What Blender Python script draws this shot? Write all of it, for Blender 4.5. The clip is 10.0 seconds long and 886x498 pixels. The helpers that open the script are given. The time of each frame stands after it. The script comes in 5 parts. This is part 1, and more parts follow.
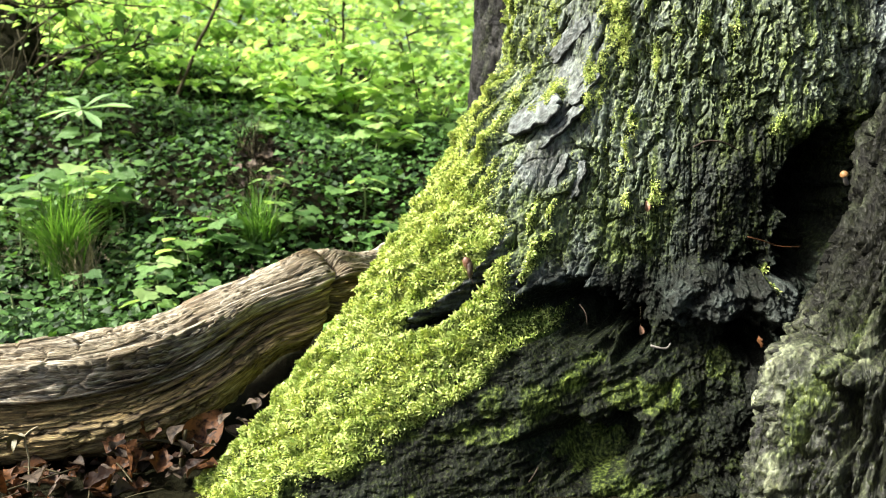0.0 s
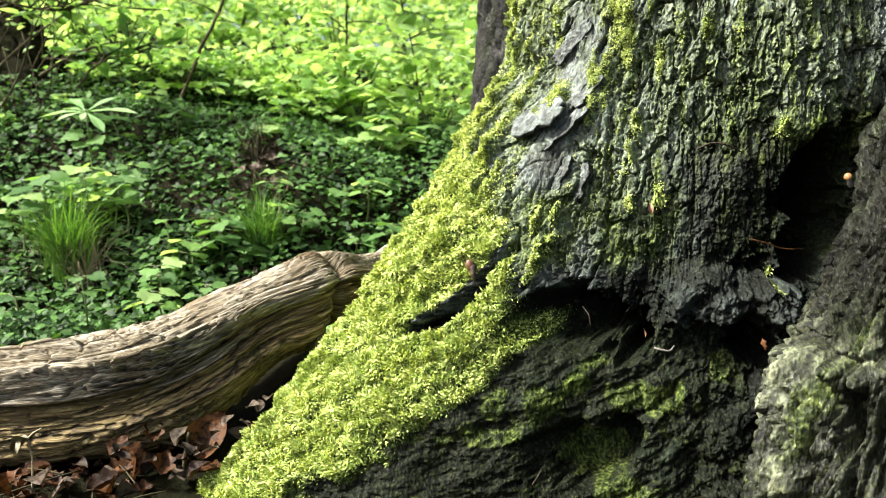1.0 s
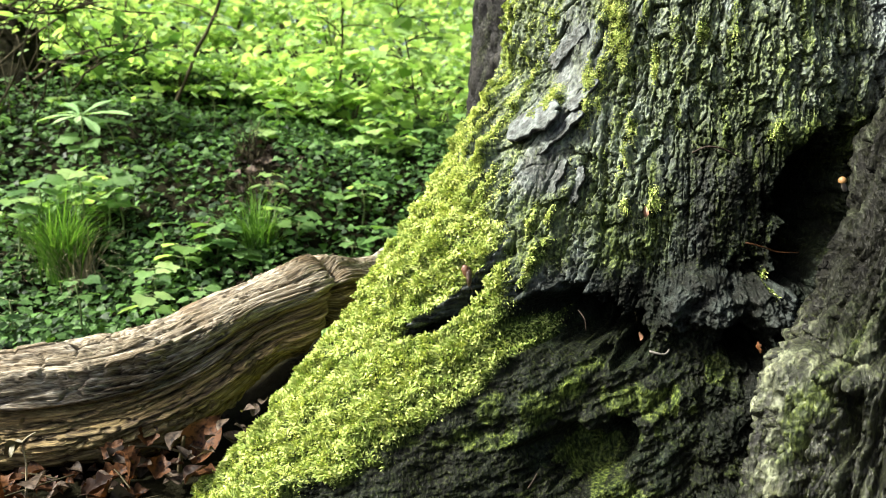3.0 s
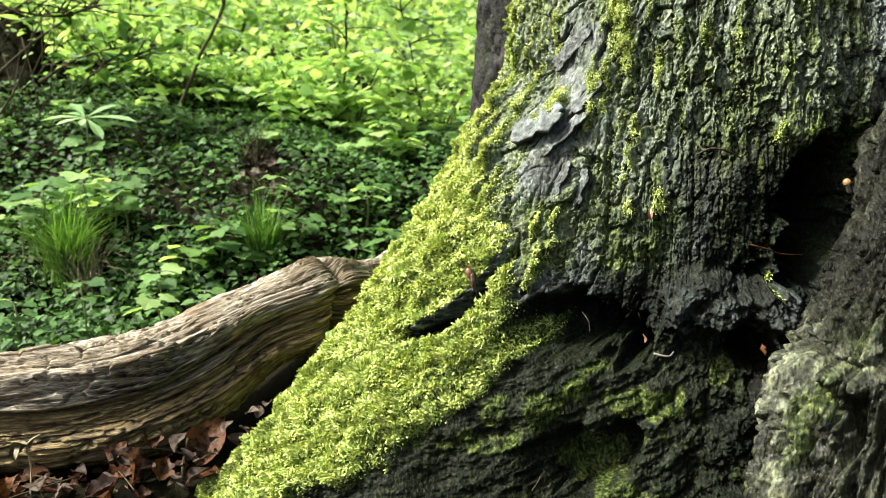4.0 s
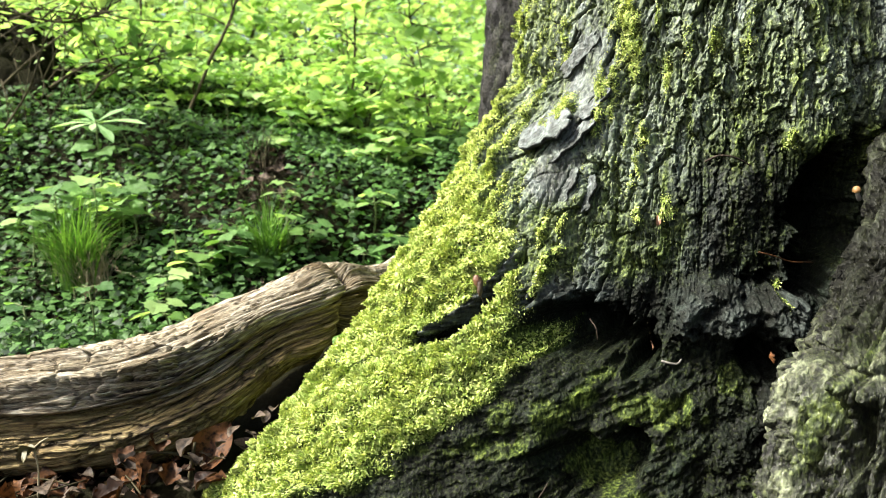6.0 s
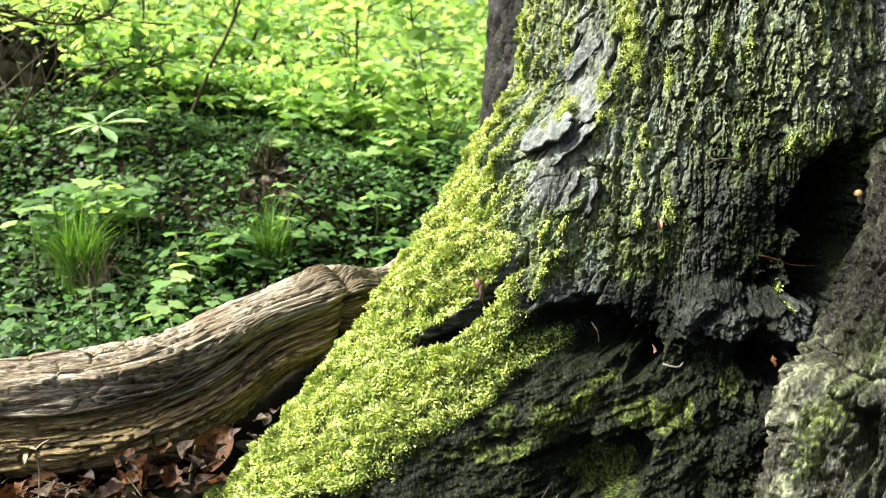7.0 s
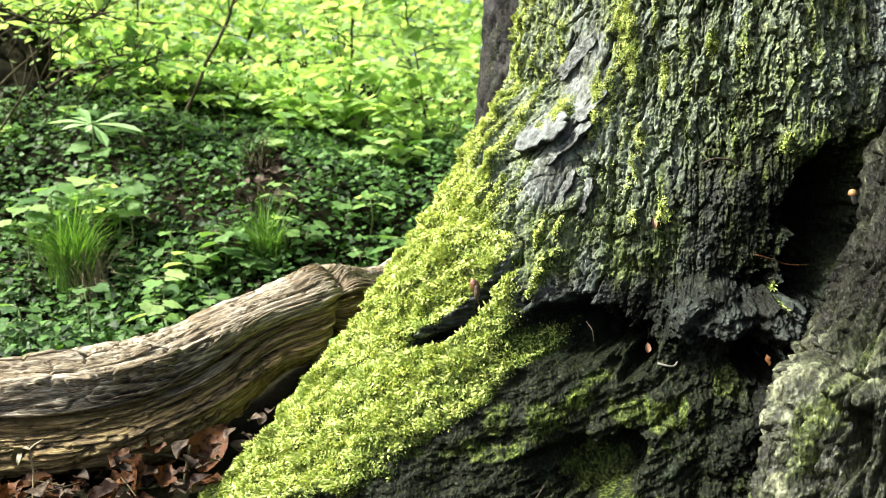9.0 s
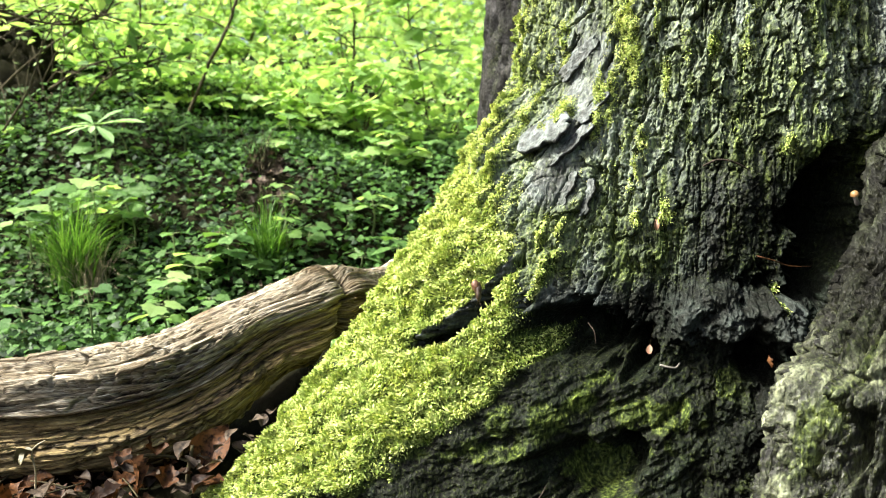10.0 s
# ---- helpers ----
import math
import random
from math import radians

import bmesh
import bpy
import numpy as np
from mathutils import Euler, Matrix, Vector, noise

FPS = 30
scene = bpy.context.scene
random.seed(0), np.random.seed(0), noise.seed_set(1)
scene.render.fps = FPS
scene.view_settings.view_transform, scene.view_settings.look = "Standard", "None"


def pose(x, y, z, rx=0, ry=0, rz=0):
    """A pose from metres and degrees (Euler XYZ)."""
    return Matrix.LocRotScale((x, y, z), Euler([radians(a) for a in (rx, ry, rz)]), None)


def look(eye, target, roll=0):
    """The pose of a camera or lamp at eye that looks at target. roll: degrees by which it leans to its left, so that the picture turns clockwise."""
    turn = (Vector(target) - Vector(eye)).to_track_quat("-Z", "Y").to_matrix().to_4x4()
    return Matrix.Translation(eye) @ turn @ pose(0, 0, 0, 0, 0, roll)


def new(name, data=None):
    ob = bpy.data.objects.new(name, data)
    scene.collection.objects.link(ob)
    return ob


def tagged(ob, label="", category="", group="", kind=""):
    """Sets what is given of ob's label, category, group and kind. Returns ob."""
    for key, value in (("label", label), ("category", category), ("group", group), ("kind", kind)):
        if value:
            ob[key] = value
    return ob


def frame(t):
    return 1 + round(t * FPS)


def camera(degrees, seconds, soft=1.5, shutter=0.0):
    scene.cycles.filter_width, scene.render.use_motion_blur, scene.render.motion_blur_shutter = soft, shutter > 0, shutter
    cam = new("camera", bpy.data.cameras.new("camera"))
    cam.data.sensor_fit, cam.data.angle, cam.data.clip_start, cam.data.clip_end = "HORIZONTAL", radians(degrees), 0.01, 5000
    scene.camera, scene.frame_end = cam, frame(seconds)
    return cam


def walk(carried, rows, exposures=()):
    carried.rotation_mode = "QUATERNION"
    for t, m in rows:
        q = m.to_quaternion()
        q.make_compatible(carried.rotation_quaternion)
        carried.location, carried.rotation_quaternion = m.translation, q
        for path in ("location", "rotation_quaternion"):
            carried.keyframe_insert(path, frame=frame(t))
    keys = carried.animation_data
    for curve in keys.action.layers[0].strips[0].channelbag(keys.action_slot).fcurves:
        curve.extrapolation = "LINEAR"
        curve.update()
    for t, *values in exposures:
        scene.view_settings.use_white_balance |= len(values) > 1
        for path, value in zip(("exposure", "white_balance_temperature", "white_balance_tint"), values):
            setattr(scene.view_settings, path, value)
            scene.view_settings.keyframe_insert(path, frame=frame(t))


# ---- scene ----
# ---------------------------------------------------------------- camera
cam = camera(60, 10.0, soft=1.0)
cam.data.dof.use_dof = True
cam.data.dof.focus_distance = 1.1
cam.data.dof.aperture_fstop = 6.5
EYE = (0, 0, 0.5)
WALK = [
    (0.0, 81.275, -0.020, -0.434),
    (0.5, 81.371, -0.041, -0.342),
    (1.0, 81.439, -0.009, -0.198),
    (1.5, 81.614, -0.041, -0.213),
    (2.0, 81.640, -0.060, -0.388),
    (2.5, 81.666, -0.064, -0.542),
    (4.0, 81.860, 0.019, -0.241),
    (4.5, 82.000, 0.000, 0.000),
    (5.0, 82.100, -0.055, 0.071),
    (5.5, 82.172, -0.107, 0.207),
    (7.0, 82.507, -0.271, 0.470),
    (7.5, 82.487, -0.262, 0.420),
    (8.0, 82.462, -0.275, 0.335),
    (8.5, 82.453, -0.291, 0.259),
    (9.0, 82.462, -0.315, 0.106),
    (9.5, 82.514, -0.371, 0.135),
    (10.0, 82.550, -0.345, 0.254),
]
walk(cam, [(t, pose(*EYE, rx, ry, rz)) for t, rx, ry, rz in WALK],
     [(0.0, 1.53), (1.0, 1.54), (2.0, 1.57), (2.5, 1.52), (4.0, 1.38), (4.5, 1.48), (5.0, 1.53), (5.5, 1.57), (7.0, 1.60), (8.5, 1.65), (10.0, 1.67)])

# ---------------------------------------------------------------- light
SUN_FROM = Vector((-0.68, -0.17, 0.73)).normalized()
world = bpy.data.worlds.new("world")
scene.world = world
world.use_nodes = True
wn = world.node_tree
sky = wn.nodes.new("ShaderNodeTexSky")
sky.sky_type = "NISHITA"
sky.sun_disc = False
sky.sun_elevation = math.asin(SUN_FROM.z)
sky.sun_rotation = math.atan2(SUN_FROM.x, SUN_FROM.y)
sky.dust_density = 5.0
sky.air_density = 0.6
sky.ozone_density = 0.5
wn.nodes["Background"].inputs["Strength"].default_value = 0.125
wn.links.new(sky.outputs["Color"], wn.nodes["Background"].inputs["Color"])
sun_data = bpy.data.lights.new("sun", "SUN")
sun_data.energy = 5.0
sun_data.angle = radians(7)
sun_data.color = (1.0, 0.975, 0.90)
sun = new("sun", sun_data)
sun.matrix_world = look(SUN_FROM * 20, (0, 0, 0))


# ---------------------------------------------------------------- helpers for shapes
def mesh_np(name, verts, faces, smooth=True):
    """A mesh from arrays: verts n x 3, faces m x k."""
    faces = np.asarray(faces, dtype=np.int32)
    m, k = faces.shape
    me = bpy.data.meshes.new(name)
    me.vertices.add(len(verts))
    me.vertices.foreach_set("co", np.asarray(verts, dtype=np.float32).ravel())
    me.loops.add(m * k)
    me.loops.foreach_set("vertex_index", faces.ravel())
    me.polygons.add(m)
    me.polygons.foreach_set("loop_start", np.arange(m, dtype=np.int32) * k)
    me.polygons.foreach_set("use_smooth", np.full(m, smooth))
    me.update(calc_edges=True)
    return me


def grid_faces(nu, nv, wrap=False):
    """Quads of a grid of nv rows of nu points."""
    i = np.arange(nu if wrap else nu - 1)
    j = np.arange(nv - 1)
    i, j = np.meshgrid(i, j)
    a = j * nu + i
    b = j * nu + (i + 1) % nu
    return np.stack([a, b, b + nu, a + nu], -1).reshape(-1, 4)


def weight(me, name, values):
    me.attributes.new(name, "FLOAT", "POINT").data.foreach_set("value", np.asarray(values, dtype=np.float32).ravel())


def part(name, me, mat, parent=None, label="", at=None):
    """One mesh object under a thing or a part."""
    ob = new(name, me)
    if mat is not None and not me.materials:
        me.materials.append(mat)
    ob.parent = parent
    if at is not None:
        ob.matrix_basis = at
    if label:
        tagged(ob, label)
    return ob


def thing(name, label, category, at=None, group="", kind=""):
    ob = new(name)
    ob.empty_display_size = 0.05
    if at is not None:
        ob.matrix_basis = at
    return tagged(ob, label, category, group, kind)


def hash3(ix, iy, iz, seed):
    h = (ix * 374761393 + iy * 668265263 + iz * 2147483647 + seed * 1274126177) & 0xFFFFFFFF
    h = ((h ^ (h >> 13)) * 1274126177) & 0xFFFFFFFF
    h = ((h ^ (h >> 16)) * 2246822519) & 0xFFFFFFFF
    return (h ^ (h >> 15)) & 0xFFFFFFFF


def rnd3(ix, iy, iz, seed):
    return hash3(ix, iy, iz, seed) / 4294967295.0


def vnoise(x, y, z, seed=0):
    """Smooth noise from -1 to 1."""
    x, y, z = np.broadcast_arrays(x, y, z)
    fx, fy, fz = np.floor(x), np.floor(y), np.floor(z)
    ix, iy, iz = (f.astype(np.int64) + 100000 for f in (fx, fy, fz))
    tx, ty, tz = x - fx, y - fy, z - fz
    tx, ty, tz = (t * t * t * (t * (t * 6 - 15) + 10) for t in (tx, ty, tz))
    out = 0
    for dx in (0, 1):
        for dy in (0, 1):
            for dz in (0, 1):
                w = (tx if dx else 1 - tx) * (ty if dy else 1 - ty) * (tz if dz else 1 - tz)
                out = out + w * rnd3(ix + dx, iy + dy, iz + dz, seed)
    return out * 2 - 1


def fbm(x, y, z, octaves=4, seed=0, gain=0.5):
    out, amp, total = 0, 1.0, 0.0
    for o in range(octaves):
        out = out + amp * vnoise(x * 2 ** o, y * 2 ** o, z * 2 ** o, seed + o * 17)
        total += amp
        amp *= gain
    return out / total


def cells(x, y, seed=0):
    """Nearest-cell pattern: distance to the edge between cells, a random number for each cell, and the offset from its middle."""
    fx, fy = np.floor(x).astype(np.int64), np.floor(y).astype(np.int64)
    d1 = np.full(x.shape, 9.0)
    d2 = np.full(x.shape, 9.0)
    idn, ox, oy = np.zeros(x.shape), np.zeros(x.shape), np.zeros(x.shape)
    for dx in (-1, 0, 1):
        for dy in (-1, 0, 1):
            cx, cy = fx + dx, fy + dy
            h = hash3(cx + 100000, cy + 100000, 7 + cx * 0, seed)
            px = cx + 0.1 + 0.8 * (h & 1023) / 1023.0
            py = cy + 0.1 + 0.8 * ((h >> 10) & 1023) / 1023.0
            ex, ey = x - px, y - py
            d = np.hypot(ex, ey)
            near = d < d1
            d2 = np.where(near, d1, np.minimum(d2, d))
            idn = np.where(near, ((h >> 20) & 1023) / 1023.0, idn)
            ox, oy = np.where(near, ex, ox), np.where(near, ey, oy)
            d1 = np.where(near, d, d1)
    return d2 - d1, idn, ox, oy


def step(a, b, x):
    t = np.clip((x - a) / (b - a), 0, 1)
    return t * t * (3 - 2 * t)


def scatter(template, faces, mats):
    """Copies of a template (k x 3) under matrices (n x 3 x 4): verts and faces."""
    v = np.einsum("nij,kj->nki", mats[:, :, :3], template) + mats[:, None, :, 3]
    n, k = len(mats), len(template)
    f = (faces[None] + (np.arange(n) * k)[:, None, None]).reshape(-1, faces.shape[1])
    return v.reshape(-1, 3), f


def frames_from(pos, axis_y, axis_z, scale):
    """Matrices n x 3 x 4 whose y points along axis_y and whose z lies near axis_z."""
    y = axis_y / np.linalg.norm(axis_y, axis=1, keepdims=True)
    x = np.cross(y, axis_z)
    x /= np.linalg.norm(x, axis=1, keepdims=True) + 1e-9
    z = np.cross(x, y)
    s = np.asarray(scale).reshape(-1, 1)
    return np.stack([x * s, y * s, z * s, pos], -1)


def tube(points, radii, sides=8, rough=0.0, seed=0):
    """Verts and faces of a tapered tube along a path, closed at the ends."""
    pts = np.asarray(points, float)
    rad = np.asarray(radii, float)
    tan = np.gradient(pts, axis=0)
    tan /= np.linalg.norm(tan, axis=1, keepdims=True)
    ref = np.array([0.13, 0.97, 0.21]) if abs(tan[0][2]) > 0.7 else np.array([0.0, 0.1, 1.0])
    u = np.cross(tan, ref)
    u /= np.linalg.norm(u, axis=1, keepdims=True)
    w = np.cross(tan, u)
    a = np.linspace(0, 2 * np.pi, sides, endpoint=False)
    ring = np.cos(a)[None, :, None] * u[:, None] + np.sin(a)[None, :, None] * w[:, None]
    r = rad[:, None] * np.ones(sides)[None]
    if rough:
        s = np.arange(len(pts))[:, None] * 0.5
        r = r * (1 + rough * vnoise(np.cos(a)[None] * 1.5 + s * 0, np.sin(a)[None] * 1.5, s, seed))
    v = (pts[:, None] + ring * r[..., None]).reshape(-1, 3)
    f = grid_faces(sides, len(pts), wrap=True)
    n = len(v)
    v = np.vstack([v, pts[:1], pts[-1:]])
    i = np.arange(sides)
    j = (i + 1) % sides
    lo = np.stack([j, i, np.full(sides, n), np.full(sides, n)], -1)
    base = (len(pts) - 1) * sides
    hi = np.stack([base + i, base + j, np.full(sides, n + 1), np.full(sides, n + 1)], -1)
    return v, f, lo[:, :3], hi[:, :3]


def tube_mesh(name, points, radii, sides=8, rough=0.0, seed=0):
    v, f, lo, hi = tube(points, radii, sides, rough, seed)
    tri = np.vstack([f[:, [0, 1, 2]], f[:, [0, 2, 3]], lo, hi])
    return mesh_np(name, v, tri)


def smooth_path(points, n):
    """A rounded line through the points, n samples."""
    p = np.asarray(points, float)
    d = np.concatenate([[0], np.cumsum(np.linalg.norm(np.diff(p[:, :3], axis=0), axis=1))])
    t = np.linspace(0, d[-1], n)
    m = np.gradient(p, d, axis=0)
    i = np.clip(np.searchsorted(d, t) - 1, 0, len(p) - 2)
    h = (d[i + 1] - d[i])[:, None]
    u = ((t - d[i]) / h[:, 0])[:, None]
    return ((2 * u ** 3 - 3 * u ** 2 + 1) * p[i] + (u ** 3 - 2 * u ** 2 + u) * h * m[i]
            + (-2 * u ** 3 + 3 * u ** 2) * p[i + 1] + (u ** 3 - u ** 2) * h * m[i + 1])


def at_ray(a, b, y):
    """The place at depth y seen under the slopes a (sideways) and b (up from the middle of a view tilted 8 degrees down)."""
    c, s_ = math.cos(radians(8)), math.sin(radians(8))
    k = y / (c + b * s_)
    return np.array([a * k, y, EYE[2] + (b * c - s_) * k])


# ---------------------------------------------------------------- materials
def material(name):
    mat = bpy.data.materials.new(name)
    mat.use_nodes = True
    nt = mat.node_tree
    return mat, nt, nt.nodes["Principled BSDF"]


def node(nt, kind, **values):
    n = nt.nodes.new(kind)
    for key, value in values.items():
        n.inputs[key.replace("_", " ")].default_value = value
    return n


def ramp(nt, source, stops):
    n = nt.nodes.new("ShaderNodeValToRGB")
    els = n.color_ramp.elements
    while len(els) < len(stops):
        els.new(0.5)
    for e, (p, c) in zip(els, stops):
        e.position = p
        e.color = (*c, 1) if len(c) == 3 else c
    nt.links.new(source, n.inputs["Fac"])
    return n.outputs["Color"]


def coords(nt, scale):
    tc = nt.nodes.new("ShaderNodeTexCoord")
    mp = nt.nodes.new("ShaderNodeMapping")
    mp.inputs["Scale"].default_value = scale
    nt.links.new(tc.outputs["Object"], mp.inputs["Vector"])
    return mp.outputs["Vector"]


def noise_tex(nt, vec, scale, detail=6, rough=0.6):
    n = node(nt, "ShaderNodeTexNoise", Scale=scale, Detail=detail, Roughness=rough)
    nt.links.new(vec, n.inputs["Vector"])
    return n.outputs["Fac"]


def mix(nt, fac, a, b):
    n = nt.nodes.new("ShaderNodeMix")
    n.data_type = "RGBA"
    if isinstance(fac, float):
        n.inputs[0].default_value = fac
    else:
        nt.links.new(fac, n.inputs[0])
    for sock, val in ((n.inputs[6], a), (n.inputs[7], b)):
        if isinstance(val, tuple):
            sock.default_value = (*val, 1)
        else:
            nt.links.new(val, sock)
    return n.outputs[2]


def maths(nt, op, a, b=None, clamp=False):
    n = nt.nodes.new("ShaderNodeMath")
    n.operation = op
    n.use_clamp = clamp
    for sock, val in zip(n.inputs, (a, b)):
        if val is None:
            continue
        if isinstance(val, (int, float)):
            sock.default_value = val
        else:
            nt.links.new(val, sock)
    return n.outputs[0]


def bump(nt, height, strength, dist, bsdf):
    n = node(nt, "ShaderNodeBump", Strength=strength, Distance=dist)
    nt.links.new(height, n.inputs["Height"])
    nt.links.new(n.outputs["Normal"], bsdf.inputs["Normal"])


def bark_material(name, dark, mid, pale, gloss=0.5, stretch=0.35, contrast=1.0):
    """Fissured bark: dark cracks with their shade put into the colour, paler worn faces, and a green film where the
    weight 'moss' says so.
    """
    mat, nt, b = material(name)
    vec = coords(nt, (1, 1, stretch))
    big = noise_tex(nt, vec, 14, 4, 0.6)
    mid_n = noise_tex(nt, coords(nt, (1, 1, 0.45)), 62, 2, 0.5)
    fine = noise_tex(nt, coords(nt, (1, 1, 0.6)), 210, 2, 0.5)
    col = ramp(nt, big, [(0.27, dark), (0.47, mid), (0.68, pale)])
    # Colour darkens with depth, standing in for shade in cracks and pits.
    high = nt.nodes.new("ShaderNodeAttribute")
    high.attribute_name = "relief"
    # Rotted wood, and the shade of hollows and low root put into the colour.
    rot_shade = nt.nodes.new("ShaderNodeAttribute")
    rot_shade.attribute_name = "decay_shade"
    col = mix(nt, rot_shade.outputs["Fac"], col, ramp(nt, big, [(0.35, dark), (0.7, (pale[0] * 0.032, pale[1] * 0.041, pale[2] * 0.030))]))
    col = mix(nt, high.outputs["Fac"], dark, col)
    speck = ramp(nt, fine, [(0.34, (1 - 0.38 * contrast,) * 3), (0.50, (0.97,) * 3), (0.67, (1 + 0.35 * contrast,) * 3)])
    patch = ramp(nt, mid_n, [(0.32, (0.55, 0.53, 0.48)), (0.52, (0.98, 0.98, 0.98)), (0.68, (1.45, 1.48, 1.40))])
    for over in (speck, patch):
        mul = nt.nodes.new("ShaderNodeMix")
        mul.data_type, mul.blend_type = "RGBA", "MULTIPLY"
        mul.inputs[0].default_value = 1.0
        nt.links.new(col, mul.inputs[6])
        nt.links.new(over, mul.inputs[7])
        col = mul.outputs[2]
    film = nt.nodes.new("ShaderNodeAttribute")
    film.attribute_name = "moss"
    grain = noise_tex(nt, coords(nt, (1, 1, 1)), 230, 4)
    edge = maths(nt, "MULTIPLY", maths(nt, "ADD", film.outputs["Fac"], maths(nt, "SUBTRACT", grain, 0.62)), 3.0, True)
    green = ramp(nt, fine, [(0.34, (0.012, 0.020, 0.005)), (0.52, (0.062, 0.090, 0.018)), (0.70, (0.20, 0.255, 0.050))])
    col = mix(nt, maths(nt, "MULTIPLY", edge, film.outputs["Fac"], True), col, green)
    nt.links.new(col, b.inputs["Base Color"])
    nt.links.new(ramp(nt, fine, [(0.36, (gloss + 0.25,) * 3), (0.66, (gloss - 0.16,) * 3)]), b.inputs["Roughness"])
    nt.links.new(ramp(nt, rot_shade.outputs["Fac"], [(0.0, (0.28,) * 3), (1.0, (0.07,) * 3)]), b.inputs["Specular IOR Level"])
    bump(nt, maths(nt, "ADD", fine, maths(nt, "MULTIPLY", mid_n, 1.5)), 0.9, 0.004, b)
    return mat


def leaf_material(name, dark, light, glow=0.45, gloss=0.35, through_tint=(1.5, 1.5, 0.75), shine=0.35, mottle=0.6, patches=0):
    """A thin leaf: gloss above, light through from behind; each leaf a little different."""
    mat, nt, b = material(name)
    geo = nt.nodes.new("ShaderNodeNewGeometry")
    info = nt.nodes.new("ShaderNodeObjectInfo")
    pick = maths(nt, "FRACT", maths(nt, "ADD", geo.outputs["Random Per Island"], info.outputs["Random"]))
    col = ramp(nt, pick, [(0.0, dark), (0.8, light), (1.0, tuple(min(1, c * 1.25) for c in light))])
    spots = noise_tex(nt, coords(nt, (1, 1, 1)), 120, 2, 0.55)
    col = mix(nt, maths(nt, "MULTIPLY", maths(nt, "SUBTRACT", spots, 0.46), 3.0 * mottle, True), col, tuple(c * 0.6 for c in dark))
    if patches:
        broad = noise_tex(nt, coords(nt, (1, 1, 1)), patches, 3, 0.6)
        col = mix(nt, maths(nt, "MULTIPLY", maths(nt, "SUBTRACT", broad, 0.48), 3.5, True), col, tuple(0.8 * d + 0.1 * e for d, e in zip(dark, light)))
    nt.links.new(col, b.inputs["Base Color"])
    b.inputs["Roughness"].default_value = gloss
    b.inputs["Specular IOR Level"].default_value = shine
    bump(nt, spots, 0.5, 0.003, b)
    tr = nt.nodes.new("ShaderNodeBsdfTranslucent")
    lift = nt.nodes.new("ShaderNodeMix")
    lift.data_type, lift.blend_type = "RGBA", "MULTIPLY"
    lift.inputs[0].default_value = 1.0
    nt.links.new(col, lift.inputs[6])
    lift.inputs[7].default_value = (*through_tint, 1)
    nt.links.new(lift.outputs[2], tr.inputs["Color"])
    ms = nt.nodes.new("ShaderNodeMixShader")
    ms.inputs[0].default_value = glow
    nt.links.new(b.outputs[0], ms.inputs[1])
    nt.links.new(tr.outputs[0], ms.inputs[2])
    nt.links.new(ms.outputs[0], nt.nodes["Material Output"].inputs["Surface"])
    return mat


def wood_material(name):
    """Weathered barkless wood: grey faces, brown and ochre streaks along the grain."""
    mat, nt, b = material(name)
    at = nt.nodes.new("ShaderNodeUVMap")
    at.uv_map = "grain"
    mp = nt.nodes.new("ShaderNodeMapping")
    mp.inputs["Scale"].default_value = (9.0, 38.0, 1)
    nt.links.new(at.outputs["UV"], mp.inputs["Vector"])
    streak = noise_tex(nt, mp.outputs["Vector"], 2.0, 8, 0.72)
    mp2 = nt.nodes.new("ShaderNodeMapping")
    mp2.inputs["Scale"].default_value = (34.0, 190.0, 1)
    nt.links.new(at.outputs["UV"], mp2.inputs["Vector"])
    fibre = noise_tex(nt, mp2.outputs["Vector"], 2.0, 2, 0.5)
    blot = noise_tex(nt, coords(nt, (1, 1, 1)), 9, 4)
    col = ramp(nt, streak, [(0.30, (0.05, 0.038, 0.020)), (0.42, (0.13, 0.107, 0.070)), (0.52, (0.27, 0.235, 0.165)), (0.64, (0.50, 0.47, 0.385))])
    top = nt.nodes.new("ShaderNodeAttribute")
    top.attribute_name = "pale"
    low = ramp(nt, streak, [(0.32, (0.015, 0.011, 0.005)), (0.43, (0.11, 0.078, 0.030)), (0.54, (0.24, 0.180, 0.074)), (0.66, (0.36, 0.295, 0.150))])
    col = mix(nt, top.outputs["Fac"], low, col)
    col = mix(nt, maths(nt, "MULTIPLY", maths(nt, "SUBTRACT", blot, 0.50), 3.0, True), col, (0.11, 0.07, 0.026))
    # Recesses of the wood are coloured darker, in place of shade.
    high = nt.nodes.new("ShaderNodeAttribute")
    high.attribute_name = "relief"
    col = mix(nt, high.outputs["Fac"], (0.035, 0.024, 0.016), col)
    dash = ramp(nt, fibre, [(0.34, (0.35, 0.34, 0.32)), (0.52, (1.0, 1.0, 1.0)), (0.68, (1.5, 1.5, 1.48))])
    mul = nt.nodes.new("ShaderNodeMix")
    mul.data_type, mul.blend_type = "RGBA", "MULTIPLY"
    mul.inputs[0].default_value = 1.0
    nt.links.new(col, mul.inputs[6])
    nt.links.new(dash, mul.inputs[7])
    nt.links.new(mul.outputs[2], b.inputs["Base Color"])
    b.inputs["Roughness"].default_value = 0.7
    b.inputs["Specular IOR Level"].default_value = 0.2
    bump(nt, maths(nt, "ADD", fibre, streak), 0.6, 0.004, b)
    return mat


